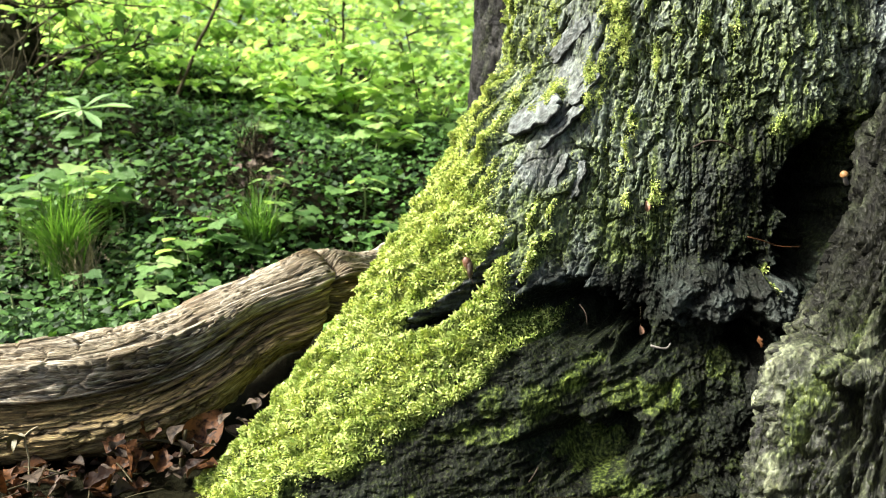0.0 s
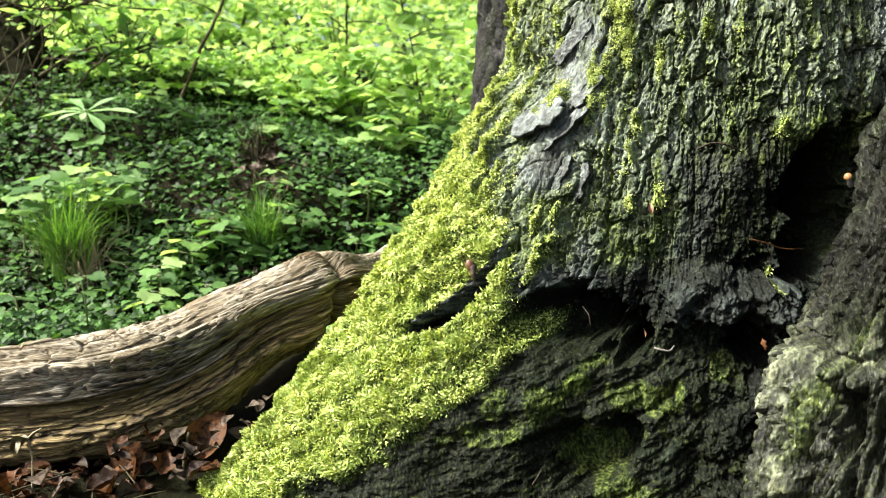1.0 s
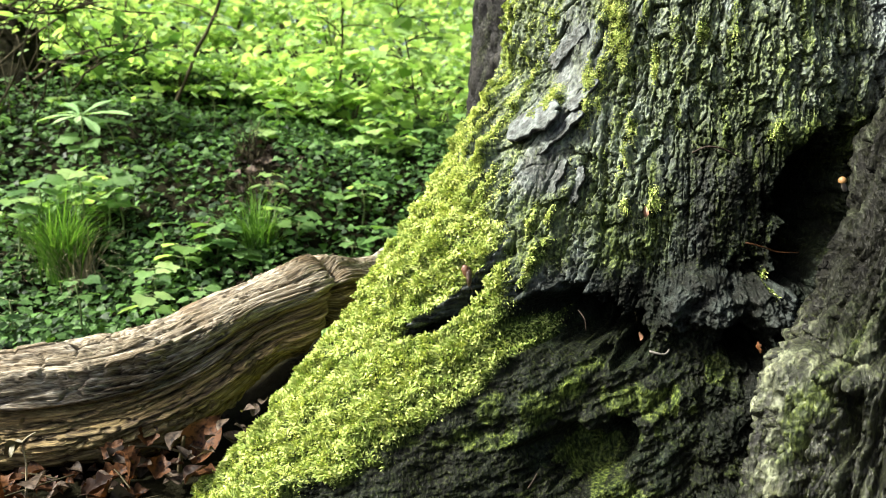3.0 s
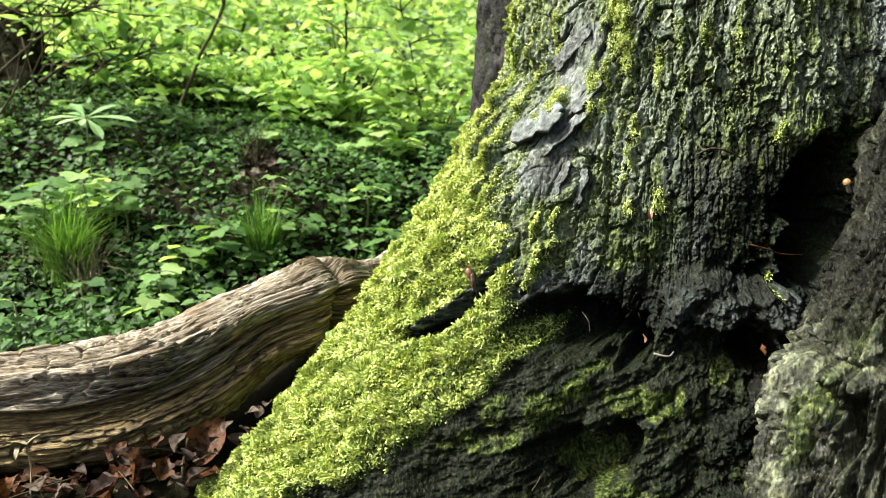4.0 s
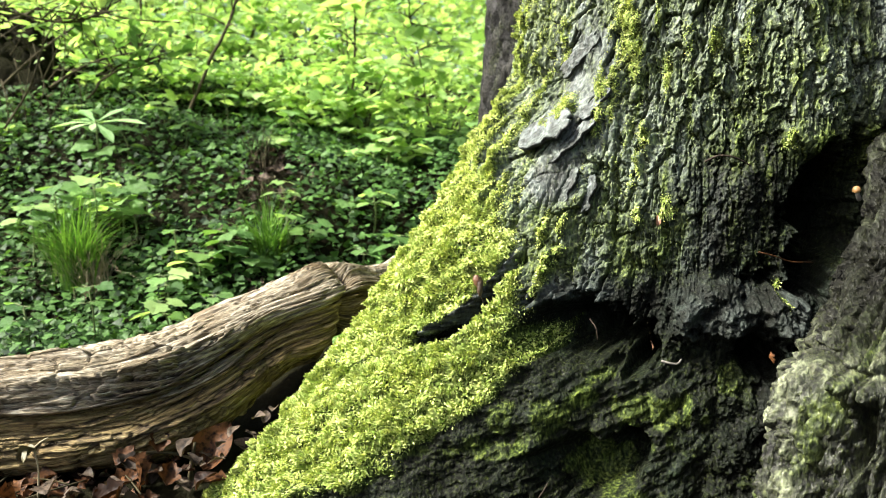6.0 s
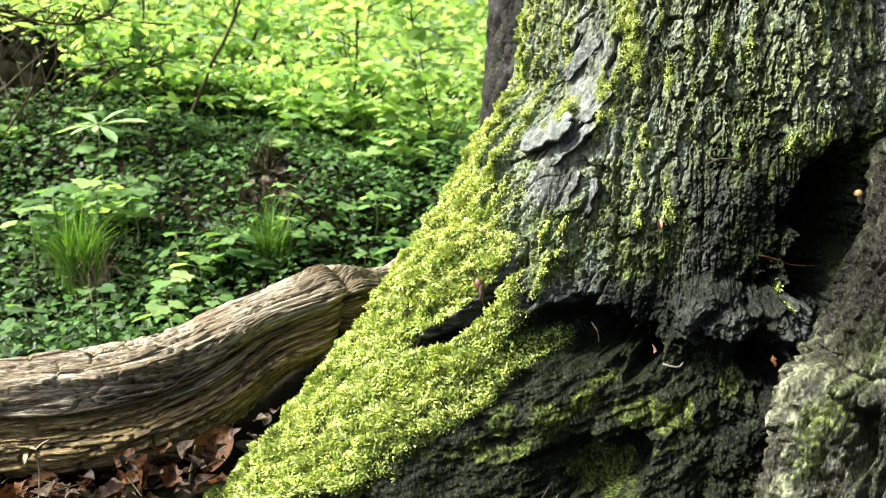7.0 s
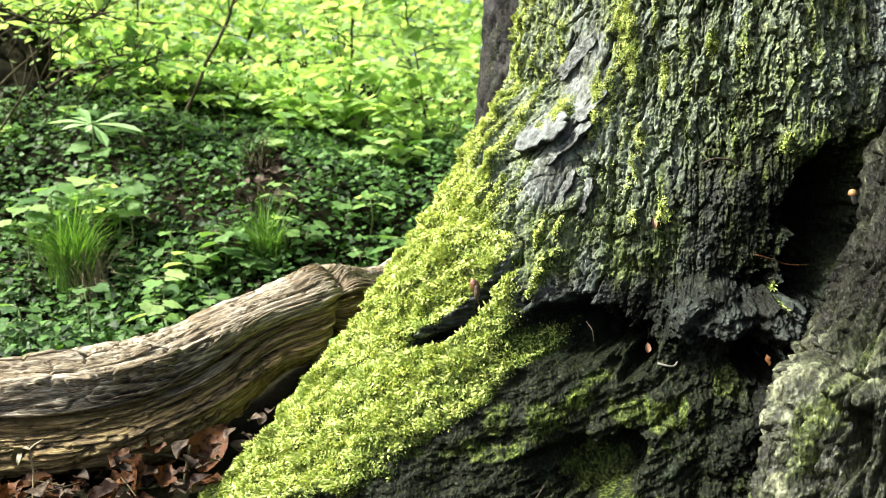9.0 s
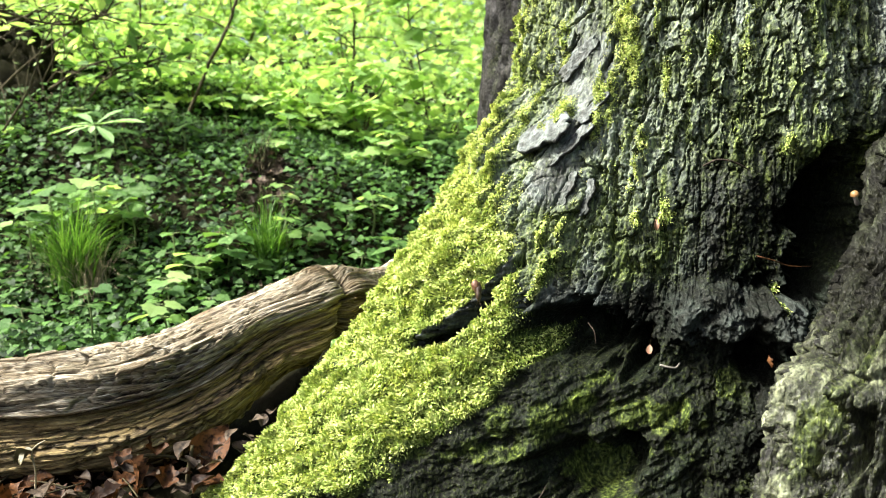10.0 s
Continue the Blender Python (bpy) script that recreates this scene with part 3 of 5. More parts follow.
def build_flakes(tree):
    """Loose plates of bark that lift off the smooth grey patch of the buttress."""
    rows = ((-47.6, 0.517, 0.088, 0.033, 54, 0.013), (-42.3, 0.502, 0.090, 0.015, 33, 0.010), (-39.6, 0.56, 0.060, 0.012, 30, 0.006), (-41.5, 0.440, 0.055, 0.010, 12, 0.004),
            (-38.2, 0.430, 0.055, 0.009, 5, 0.004), (-46.0, 0.64, 0.08, 0.014, 45, 0.003))
    for t0, z0, L, W, lean, lift in rows:
        th = t0 + np.linspace(-1.5, 1.5, 5)
        c = np.median(trunk_point(th, np.full(5, z0))[0], axis=0)
        a = radians(t0)
        out = np.array([math.sin(a), -math.cos(a), 0])
        slope = float((base_r(t0, z0 + 0.02) - base_r(t0, z0 - 0.02)) / 0.04)
        N = out - np.array([0, 0, slope])
        N /= np.linalg.norm(N)
        U = np.cross(np.array([0, 0, 1.0]), N)
        U /= np.linalg.norm(U)
        V = np.cross(N, U)
        k = radians(lean)
        ax, ay = math.cos(k) * U + math.sin(k) * V * -1, math.cos(k) * V + math.sin(k) * U
        nu, nv = 13, 33
        u, v = np.linspace(-1, 1, nu), np.linspace(-1, 1, nv)
        Ug, Vg = np.meshgrid(u, v)
        wid = (1 - 0.35 * np.abs(Vg) ** 8) * (1 + 0.34 * fbm(Vg * 2.2, np.sign(Ug) * 2.0, 0 * Vg + t0, 3, 3, 0.6))
        X = Ug * W * 0.85 * wid + 0.18 * Vg * W + 0.004 * vnoise(Vg * 2.5, 0 * Vg, 0 * Vg + z0 * 40, 4)
        Y = Vg * L * 0.5 * (1 + 0.12 * vnoise(Ug * 2.5, np.sign(Vg) * 3.0, 0 * Vg + t0, 5))
        H = lift * (0.62 + 0.38 * Ug) + 0.0014 * vnoise(Ug * 2, Vg * 4, 0 * Vg + t0, 6) + 0.0012 * vnoise(Ug * 6, Vg * 12, 0 * Vg, 8)
        top = c + X[..., None] * ax + Y[..., None] * ay + (H[..., None] + 0.004) * N
        low = top - N * 0.006
        rim = np.concatenate([np.arange(nu), np.arange(1, nv) * nu + nu - 1, (nv - 1) * nu + np.arange(nu - 2, -1, -1), np.arange(nv - 2, 0, -1) * nu])
        nxt = np.roll(rim, -1)
        m = nu * nv
        f = np.vstack([grid_faces(nu, nv), np.stack([rim + m, nxt + m, nxt, rim], -1)])
        me = mesh_np("bark_flake", np.vstack([top.reshape(-1, 3), low.reshape(-1, 3)]) - np.array([CX, CY, 0]), f)
        # Underside and right rim coloured dark for the shade beneath the plate.
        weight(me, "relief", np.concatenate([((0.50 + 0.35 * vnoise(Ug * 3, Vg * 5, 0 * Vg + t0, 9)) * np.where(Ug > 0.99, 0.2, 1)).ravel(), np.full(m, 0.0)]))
        part("bark_flake", me, BARK, tree)


FROND = np.array([[0, 0, 0], [0.19, 0.5, 0.12], [0, 1.0, -0.04], [-0.19, 0.5, 0.12]])
FROND_F = np.array([[0, 1, 2], [0, 2, 3]])


def build_moss(tree):
    rng = np.random.default_rng(5)
    n = 890000
    th = rng.uniform(-80, 0, n)
    z = rng.uniform(-0.02, 0.80, n)
    thick, _ = moss_cover(th, z)
    keep = rng.random(n) < thick ** 1.5 * np.where(th < -45, 1.0, 0.95) * np.interp(z, [0, 0.3, 0.8], [1.0, 0.95, 1.0])
    th, z, thick = th[keep], z[keep], thick[keep]
    P = trunk_point(th, z)[0]
    a = np.radians(th)
    out = np.stack([np.sin(a), -np.cos(a), 0 * a], -1)
    slope = (base_r(th, z + 0.01) - base_r(th, z - 0.01)) / 0.02
    N = out - np.array([0, 0, 1.0]) * slope[:, None]
    N /= np.linalg.norm(N, axis=1, keepdims=True)
    clump = np.stack([fbm(P[:, 0] * 75, P[:, 1] * 75, P[:, 2] * 75, 2, s) for s in (81, 83, 85)], -1)
    way = N * 1.1 + clump * 2.3 + rng.normal(0, 0.60, P.shape) + np.array([0, 0, -0.35])
    size = rng.uniform(0.0040, 0.0084, len(P)) * (0.45 + 0.65 * thick) * np.where(th < -44, 1.0, 0.9) * np.interp(z, [0.32, 0.45, 0.55], [1.0, 0.8, 0.64])
    deep = rng.uniform(-0.004, 0.004, len(P))[:, None]
    m = frames_from(P - np.array([CX, CY, 0]) + N * deep, way, N + rng.normal(0, 0.35, P.shape), size)
    v, f = scatter(FROND, FROND_F, m)
    me = mesh_np("moss", v, f)
    tagged(part("moss", me, MOSS, tree, "bright yellow-green feathery moss coat"), kind="stuff")


def lobe_point(A, Z):
    """Bark of the root that stands out from the trunk: a step across it and deep plates."""
    zs = [-0.08, 0.12, 0.25, 0.28, 0.34, 0.40, 0.466, 0.565, 0.75, 1.25]
    cx = np.interp(Z, zs, [0.495, 0.51, 0.53, 0.543, 0.587, 0.63, 0.66, 0.725, 0.76, 0.74])
    cy = np.interp(Z, zs, [0.81, 0.82, 0.84, 0.86, 0.90, 0.93, 0.97, 1.03, 1.10, 1.22])
    r = np.interp(Z, [-0.08, 0.0, 0.12, 0.246, 0.282, 0.4, 0.6, 0.9, 1.25], [0.16, 0.145, 0.137, 0.135, 0.104, 0.108, 0.115, 0.12, 0.10])
    phi = A - 4.15
    furrow = np.exp(-(fbm(A * 6.5, Z * 4, 0 * Z, 4, 64) / 0.075) ** 2)
    pit = step(0.10, 0.28, fbm(A * 9 + 3, Z * 9, 0 * Z + 2, 4, 66))
    r = r / (np.abs(np.cos(phi)) ** 3.5 + np.abs(np.sin(phi)) ** 3.5) ** (1 / 3.5)
    arc = A * 0.13
    hgt, face = bark_relief(arc, Z * 0.5, 0.017, 0.050, 60)
    R = r * (1 + 0.10 * vnoise(np.cos(A) * 1.4, np.sin(A) * 1.4, Z * 4, 97)) + 1.0 * hgt + 0.006 * fbm(A * 6, Z * 11, 0 * Z + 7, 6, 69, 0.62) + 0.0035 * vnoise(A * 34 + 2 * fbm(A * 5, Z * 9, 0 * Z, 3, 70), Z * 16, 0 * Z, 72) - 0.013 * furrow - 0.024 * pit + 0.016 * fbm(A * 7, Z * 8, 0 * Z, 4, 68) - 0.055 * (1 - step(0.4, 1.0, np.hypot((A - 3.78) / 0.10, (Z - 0.205) / 0.05) + 0.5 * fbm(A * 9, Z * 20, 0 * Z, 3, 75))) - 0.022 * np.exp(-((Z - 0.263 - 0.010 * vnoise(arc * 25, 0 * Z, 0 * Z, 8)) / 0.005) ** 2) - 0.012 * np.exp(-((phi + 0.25 + 0.15 * vnoise(Z * 9, 0 * Z, 0 * Z, 7)) / 0.07) ** 2) - 0.006
    return np.stack([cx + R * np.cos(A), cy + R * np.sin(A), Z], -1), arc, np.clip((0.35 + 0.65 * face) * (1 - 0.85 * furrow) * (1 - 0.8 * pit) * (0.68 + 0.85 * vnoise(A * 26 + 2 * fbm(A * 5, Z * 9, 0 * Z, 3, 70), Z * 7, 0 * Z, 74)), 0, 1) ** 1.7


def build_lobe(tree):
    z = np.concatenate([np.linspace(-0.08, 0.72, 360, endpoint=False), np.linspace(0.72, 1.25, 20)])
    a = np.concatenate([np.linspace(-0.4, 2.7, 30, endpoint=False), np.linspace(2.7, 2 * np.pi - 0.4, 250, endpoint=False)])
    A, Z = np.meshgrid(a, z)
    P, arc, face = lobe_point(A, Z)
    me = mesh_np("root", (P - np.array([CX, CY, 0])).reshape(-1, 3), grid_faces(len(a), len(z), wrap=True))
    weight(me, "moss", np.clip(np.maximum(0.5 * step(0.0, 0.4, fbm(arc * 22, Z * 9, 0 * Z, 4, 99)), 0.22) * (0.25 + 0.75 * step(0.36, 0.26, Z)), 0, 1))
    # Upper root painted darker: darker bark, plus the shade beside the hollow.
    weight(me, "decay_shade", 0.88 * step(0.25, 0.31, Z + 0.03 * fbm(A * 4, Z * 9, 0 * Z, 4, 98)))
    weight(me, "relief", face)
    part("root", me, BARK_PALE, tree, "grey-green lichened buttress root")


def build_shade_crown(tree):
    """Unseen limbs and leaves overhead, added to block sky light, out from the trunk towards the shaded side of the
    wood.
    """
    rng = np.random.default_rng(8)
    for i, (x, y, z) in enumerate(((2.2, -2.4, 4.6), (3.6, -1.0, 4.9), (3.2, 1.0, 5.0), (1.2, 0.3, 5.4), (2.0, -1.0, 4.2))):
        p = smooth_path([(0, 0, 2.7), (x * 0.35, y * 0.35, 3.5), (x * 0.7, y * 0.7, z - 0.5), (x, y, z)], 14)
        part("unseen_limb", tube_mesh("unseen_limb", p, np.linspace(0.2, 0.04, 14), 10, 0.15, i), BARK_BROWN, tree)
    n = 5500
    x, y = rng.uniform(0, 6.0, n), rng.uniform(-2.8, 3.2, n)
    keep = (((x - 3.0) / 2.5) ** 2 + ((y - 0.2) / 2.6) ** 2 + 0.25 * rng.normal(0, 1, n)) < 1
    x, y = x[keep], y[keep]
    n = len(x)
    z = 3.1 + rng.uniform(0, 2.6, n) + 0.4 * vnoise(x, y, 0 * x, 5)
    yaw = rng.uniform(0, 2 * np.pi, n)
    way = np.stack([np.cos(yaw), np.sin(yaw), rng.normal(-0.3, 0.3, n)], -1)
    face = np.stack([rng.normal(0, 0.4, n), rng.normal(0, 0.4, n), np.ones(n)], -1)
    m = frames_from(np.stack([x, y, z], -1), way, face, rng.uniform(0.16, 0.30, n))
    v, f = scatter(CROWN_L[0], CROWN_L[1], m)
    tagged(part("crown", mesh_np("crown", v, f, False), HERB, tree, "unseen dense green leaf canopy added to block sky light"), kind="stuff")


SIMPLE_L = CROWN_L = (np.array([[0, 0, 0], [0.42, 0.35, 0.03], [0.30, 0.8, -0.05], [0, 1.0, -0.15], [-0.30, 0.8, -0.05], [-0.42, 0.35, 0.03]]),
           np.array([[0, 1, 2], [0, 2, 3], [0, 3, 4], [0, 4, 5]]))
build_tree()


def build_far_trunk():
    tree = thing("tree", "dark brown ridged tree trunk behind the old tree", "tree", pose(0.30, 2.25, 0))
    z = np.linspace(0.1, 3.2, 300)
    a = np.linspace(0, 2 * np.pi, 120, endpoint=False)
    A, Z = np.meshgrid(a, z)
    edge, idn, _, _ = cells(A * 0.17 / 0.02 + 0.6 * fbm(A * 4, Z * 9, 0 * Z, 2, 5), Z / 0.16, 20)
    R = np.interp(Z, [0.1, 0.4, 0.8, 3.2], [0.27, 0.20, 0.17, 0.14]) + 0.024 * step(0.0, 0.35, edge) + 0.006 * (idn - 0.5) + 0.010 * fbm(A * 9, Z * 20, 0 * Z, 3, 7)
    me = mesh_np("trunk", np.stack([R * np.cos(A), R * np.sin(A), Z], -1).reshape(-1, 3), grid_faces(120, 300, wrap=True))
    weight(me, "moss", 0.25 * step(0.15, 0.4, fbm(A * 5, Z * 9, 0 * Z, 4, 9)))
    weight(me, "relief", step(0.05, 0.5, edge) * (0.5 + 0.5 * idn))
    part("trunk", me, BARK_BROWN, tree)


build_far_trunk()


# ---------------------------------------------------------------- the fallen log
def build_log():
    log = thing("fallen_log", "weathered barkless fallen log, grey and ochre fibrous wood on leaf litter", "log")
    path = smooth_path([(-1.60, 1.05, 0.08, 0.085), (-1.1, 1.09, 0.085, 0.085), (-0.69, 1.15, 0.084, 0.094), (-0.442, 1.20, 0.117, 0.095),
                        (-0.313, 1.25, 0.185, 0.075), (-0.240, 1.28, 0.221, 0.066), (-0.19, 1.33, 0.239, 0.061), (-0.13, 1.42, 0.220, 0.056), (-0.05, 1.65, 0.24, 0.05), (0.0, 1.95, 0.29, 0.045)], 1000)
    pts, rad = path[:, :3] - np.array([0, 0, 0.006]), path[:, 3]
    s = np.concatenate([[0], np.cumsum(np.linalg.norm(np.diff(pts, axis=0), axis=1))])
    tan = np.gradient(pts, axis=0)
    tan /= np.linalg.norm(tan, axis=1, keepdims=True)
    side = np.cross(tan, np.array([0, 0, 1.0]))
    side /= np.linalg.norm(side, axis=1, keepdims=True)
    up = np.cross(side, tan)
    n = 340
    a = np.linspace(0, 2 * np.pi, n, endpoint=False)
    A, S = np.meshgrid(a, s)
    G = A + 0.30 * S + 0.16 * fbm(S * 3.2, np.cos(A), np.sin(A), 3, 5)
    cu, su = np.cos(G), np.sin(G)
    e1, i1, ox, oy = cells(G * 2.6 + 0.5 * fbm(S * 9, cu * 2, su * 2, 2, 6), S / 0.10 + 1.2 * fbm(S * 5, cu * 3, su * 3, 2, 7), 9)
    plate = step(0.0, 0.07, e1)
    e2, i2, _, _ = cells(G * 8 + 0.4 * fbm(S * 20, cu * 3, su * 3, 2, 8), S / 0.13 + 0.7 * fbm(S * 9, cu * 4, su * 4, 2, 9), 14)
    grain = fbm(cu * 6, su * 6, S * 5.5, 5, 15, 0.65)
    crest = 1 - 2.6 * np.abs(fbm(cu * 7, su * 7, S * 1.5 + 11, 4, 16, 0.6))
    split = np.abs(fbm(cu * 4.5, su * 4.5, S * 2.0 + 7, 3, 19))
    crack = np.exp(-(split / 0.018) ** 2)
    fibre = vnoise(cu * 24, su * 24, S * 4, 23) + 0.7 * vnoise(cu * 50, su * 50, S * 7, 24)
    lump = fbm(cu * 1.3, su * 1.3, S * 5, 2, 27)
    sk = np.interp(-0.222, pts[:, 0], s)
    lean = S - sk - 0.034 * np.sin(A + 0.1) + 0.012 * lump
    front = step(-0.35, 0.25, np.cos(A - 0.15))
    knot = np.exp(-((lean + 0.022) / 0.026) ** 2) * front
    facet = 8 * (1 / np.cos(((G * 5 / (2 * np.pi) + 0.25 * fbm(S * 4, 0 * S, 0 * S, 2, 35)) % 1 - 0.5) * 2 * np.pi / 5) - 1.08)
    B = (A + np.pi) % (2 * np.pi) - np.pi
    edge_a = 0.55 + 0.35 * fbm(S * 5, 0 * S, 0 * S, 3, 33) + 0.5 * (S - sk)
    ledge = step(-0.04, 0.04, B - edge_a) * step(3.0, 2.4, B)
    calm = 0.75 + 0.25 * ledge
    chip = fbm(S * 4 + 2 * lump, cu * 7, su * 7, 4, 29, 0.6)
    splinter = (1 - 0.6 * ledge) * fbm(S * 6 + lump, cu * 20, su * 20, 3, 36, 0.6)
    flake = step(0.02, 0.10, fbm(S * 4, cu * 6, su * 6, 3, 30, 0.55))
    strata = 6 * fbm(cu * 2.8, su * 2.8, S * 1.3 + 3, 3, 51, 0.45) + 0.5 * fbm(cu * 12, su * 12, S * 3, 3, 52)
    fr = strata - np.floor(strata)
    layer = (np.floor(strata) + step(0.84, 1.0, fr)) / 6
    riser = np.exp(-((fr - 0.84) / 0.07) ** 2)
    scoop = 0 * A
    for x0, a0, half, wide, deep in ((-0.305, 0.10, 0.085, 0.16, 0.17), (-0.50, -0.05, 0.11, 0.10, 0.10), (-0.66, 0.42, 0.13, 0.09, 0.13), (-0.40, 0.62, 0.10, 0.07, 0.10), (-0.80, -0.25, 0.12, 0.09, 0.09)):
        d = S - np.interp(x0, pts[:, 0], s)
        e = B - a0 - 1.6 * d + 0.08 * grain
        scoop = np.maximum(scoop, deep * (1 - step(0.55, 1.0, np.hypot(d / half, (e + 0.25 * wide) / wide))) * step(-1.2, 0.9, e / wide))
    gap = np.exp(-(fbm(cu * 5.5, su * 5.5, S * 1.6 + 17, 4, 53, 0.6) / 0.020) ** 2)
    R = rad[:, None] * (1 + 0.36 * layer - 0.05 * riser - 0.16 * gap - scoop + 0.035 * facet + 0.10 * ledge - 0.15 * np.exp(-((B - edge_a + 0.09) / 0.06) ** 2) + 0.012 * grain + 0.003 * crest + 0.08 * lump + calm * (0.09 * (i1 - 0.5) + 0.05 * (plate - 1) + 0.030 * (i2 - 0.5) + 0.05 * ox * (i1 - 0.3)) - 0.17 * crack + 0.013 * fibre + 0.014 * chip + 0.040 * flake + 0.034 * splinter
                        + 0.17 * knot - 0.42 * front * np.exp(-((lean - 0.014) / 0.011) ** 2) - 0.10 * front * step(-0.004, 0.008, lean))
    R = R * 0.90 / (np.abs(np.cos(A + 0.12)) ** 3 + np.abs(np.sin(A + 0.12)) ** 3) ** (1 / 3)
    V = pts[:, None] + R[..., None] * (np.cos(A)[..., None] * side[:, None] + np.sin(A)[..., None] * up[:, None] * 0.95)
    me = mesh_np("log_body", V.reshape(-1, 3), grid_faces(n, len(pts), wrap=True))
    # low in cracks, gaps, scoops and under risers: shade put into the colour
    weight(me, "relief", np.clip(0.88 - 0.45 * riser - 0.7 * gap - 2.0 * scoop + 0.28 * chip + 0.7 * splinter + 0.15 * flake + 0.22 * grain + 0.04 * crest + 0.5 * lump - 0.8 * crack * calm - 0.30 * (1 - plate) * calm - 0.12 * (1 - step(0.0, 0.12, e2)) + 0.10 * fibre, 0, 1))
    uv = me.uv_layers.new(name="grain")
    idx = np.zeros(len(me.loops), dtype=np.int32)
    me.loops.foreach_get("vertex_index", idx)
    co = np.stack([S.ravel(), (np.abs(((G + 0.3) / np.pi) % 2 - 1)).ravel()], -1)[idx]
    uv.data.foreach_set("uv", co.astype(np.float32).ravel())
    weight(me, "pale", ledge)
    body = part("log_body", me, WOOD, log)
    # slivers that lift off along the grain
    rng = np.random.default_rng(44)
    for k in range(26):
        i0 = int(rng.integers(310, 690))
        n1 = int(rng.integers(30, 75))
        j0 = int(rng.integers(0, 97)) % n
        w = int(rng.integers(3, 8))
        rows_i = np.arange(i0, i0 + n1)
        cols = (np.arange(j0, j0 + w + 1)) % n
        grid = V[np.ix_(rows_i, cols)]
        axis = pts[rows_i][:, None]
        outw = grid - axis
        outw /= np.linalg.norm(outw, axis=-1, keepdims=True)
        t = np.linspace(0, 1, n1)
        mid = grid.mean(axis=1, keepdims=True)
        taper = np.sin(np.pi * np.clip(t, 0.02, 0.98)) ** 0.6
        top = mid + (grid - mid) * taper[:, None, None] + outw * (0.002 + 0.006 * t ** 3)[:, None, None]
        low = top - outw * 0.003
        m = n1 * (w + 1)
        rim = np.concatenate([np.arange(w + 1), np.arange(1, n1) * (w + 1) + w, (n1 - 1) * (w + 1) + np.arange(w - 1, -1, -1), np.arange(n1 - 2, 0, -1) * (w + 1)])
        nxt = np.roll(rim, -1)
        sm = mesh_np("sliver", np.vstack([top.reshape(-1, 3), low.reshape(-1, 3)]), np.vstack([grid_faces(w + 1, n1), np.stack([rim + m, nxt + m, nxt, rim], -1)]))
        weight(sm, "relief", np.full(2 * m, 0.9))
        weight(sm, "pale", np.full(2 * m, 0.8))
        suv = sm.uv_layers.new(name="grain")
        sid = np.zeros(len(sm.loops), dtype=np.int32)
        sm.loops.foreach_get("vertex_index", sid)
        base = np.stack([np.repeat(s[rows_i], w + 1), np.tile(np.arange(w + 1) * 0.008 + k * 0.3, n1)], -1)
        suv.data.foreach_set("uv", np.vstack([base, base])[sid].astype(np.float32).ravel())
        part("sliver", sm, WOOD, body)


build_log()


# ---------------------------------------------------------------- leaves
def outline_leaf(points, bend=0.15, fold=0.1):
    """A leaf from half an outline (x, y), stem at the origin and tip along y: verts and triangles."""
    half = [(x, y) for x, y in points]
    full = [(x, y) for x, y in half] + [(-x, y) for x, y in reversed(half) if x > 1e-6]
    v = [(x, y, -bend * (y * y + 0.6 * x * x) + fold * abs(x)) for x, y in full]
    cy = 0.42
    v.append((0, cy, -bend * cy * cy))
    c = len(v) - 1
    f = [(c, (i + 1) % c, i) for i in range(c)]
    return np.array(v, float), np.array(f)


IVY_L = outline_leaf([(0, 0), (0.40, -0.08), (0.50, 0.16), (0.40, 0.40), (0.22, 0.68), (0, 1.0)], 0.25, 0.08)
MAPLE_L = outline_leaf([(0, 0), (0.28, -0.12), (0.50, 0.02), (0.46, 0.20), (0.66, 0.38), (0.50, 0.50), (0.46, 0.70), (0.26, 0.72), (0.14, 0.90), (0, 1.0)], 0.2, 0.12)
OVAL_L = outline_leaf([(0, 0), (0.20, 0.16), (0.30, 0.40), (0.22, 0.70), (0, 1.0)], 0.2, 0.15)
HEART_L = outline_leaf([(0, 0.06), (0.22, -0.04), (0.42, 0.12), (0.46, 0.36), (0.30, 0.66), (0, 1.0)], 0.25, 0.15)
LANCE_L = outline_leaf([(0, 0), (0.05, 0.2), (0.14, 0.55), (0.13, 0.76), (0, 1.0)], 0.3, 0.3)
OAK_L = outline_leaf([(0, 0), (0.08, 0.14), (0.20, 0.22), (0.15, 0.34), (0.30, 0.46), (0.22, 0.58), (0.32, 0.72), (0.18, 0.84), (0, 1.0)], 0.25, 0.3)


def curled_leaf(lobes, curl, seed):
    """A dry leaf as a curved sheet with a wavy edge."""
    rng = np.random.default_rng(seed)
    t = np.linspace(0, 1, 11)
    w = 0.34 * np.sin(np.pi * np.clip(t, 0, 1) ** 0.85) ** 0.8 * (1 + (0.28 * np.cos(t * lobes * 2 * np.pi) if lobes else 0)) + 0.015
    u = np.linspace(-1, 1, 5)
    T, U = np.meshgrid(t, u, indexing="ij")
    X = w[:, None] * U
    Z = curl * (np.abs(U) ** 1.6) * w[:, None] + 0.22 * curl * np.sin(T * 3 + rng.uniform(0, 6)) + 0.05 * np.sin(U * 4 + T * 9 + rng.uniform(0, 6))
    return np.stack([X, T, Z], -1).reshape(-1, 3), grid_faces(5, 11)


CURLED = [curled_leaf(3, 0.9, 1), curled_leaf(3.5, 0.5, 2), curled_leaf(0, 0.7, 3), curled_leaf(4, 1.3, 4)]


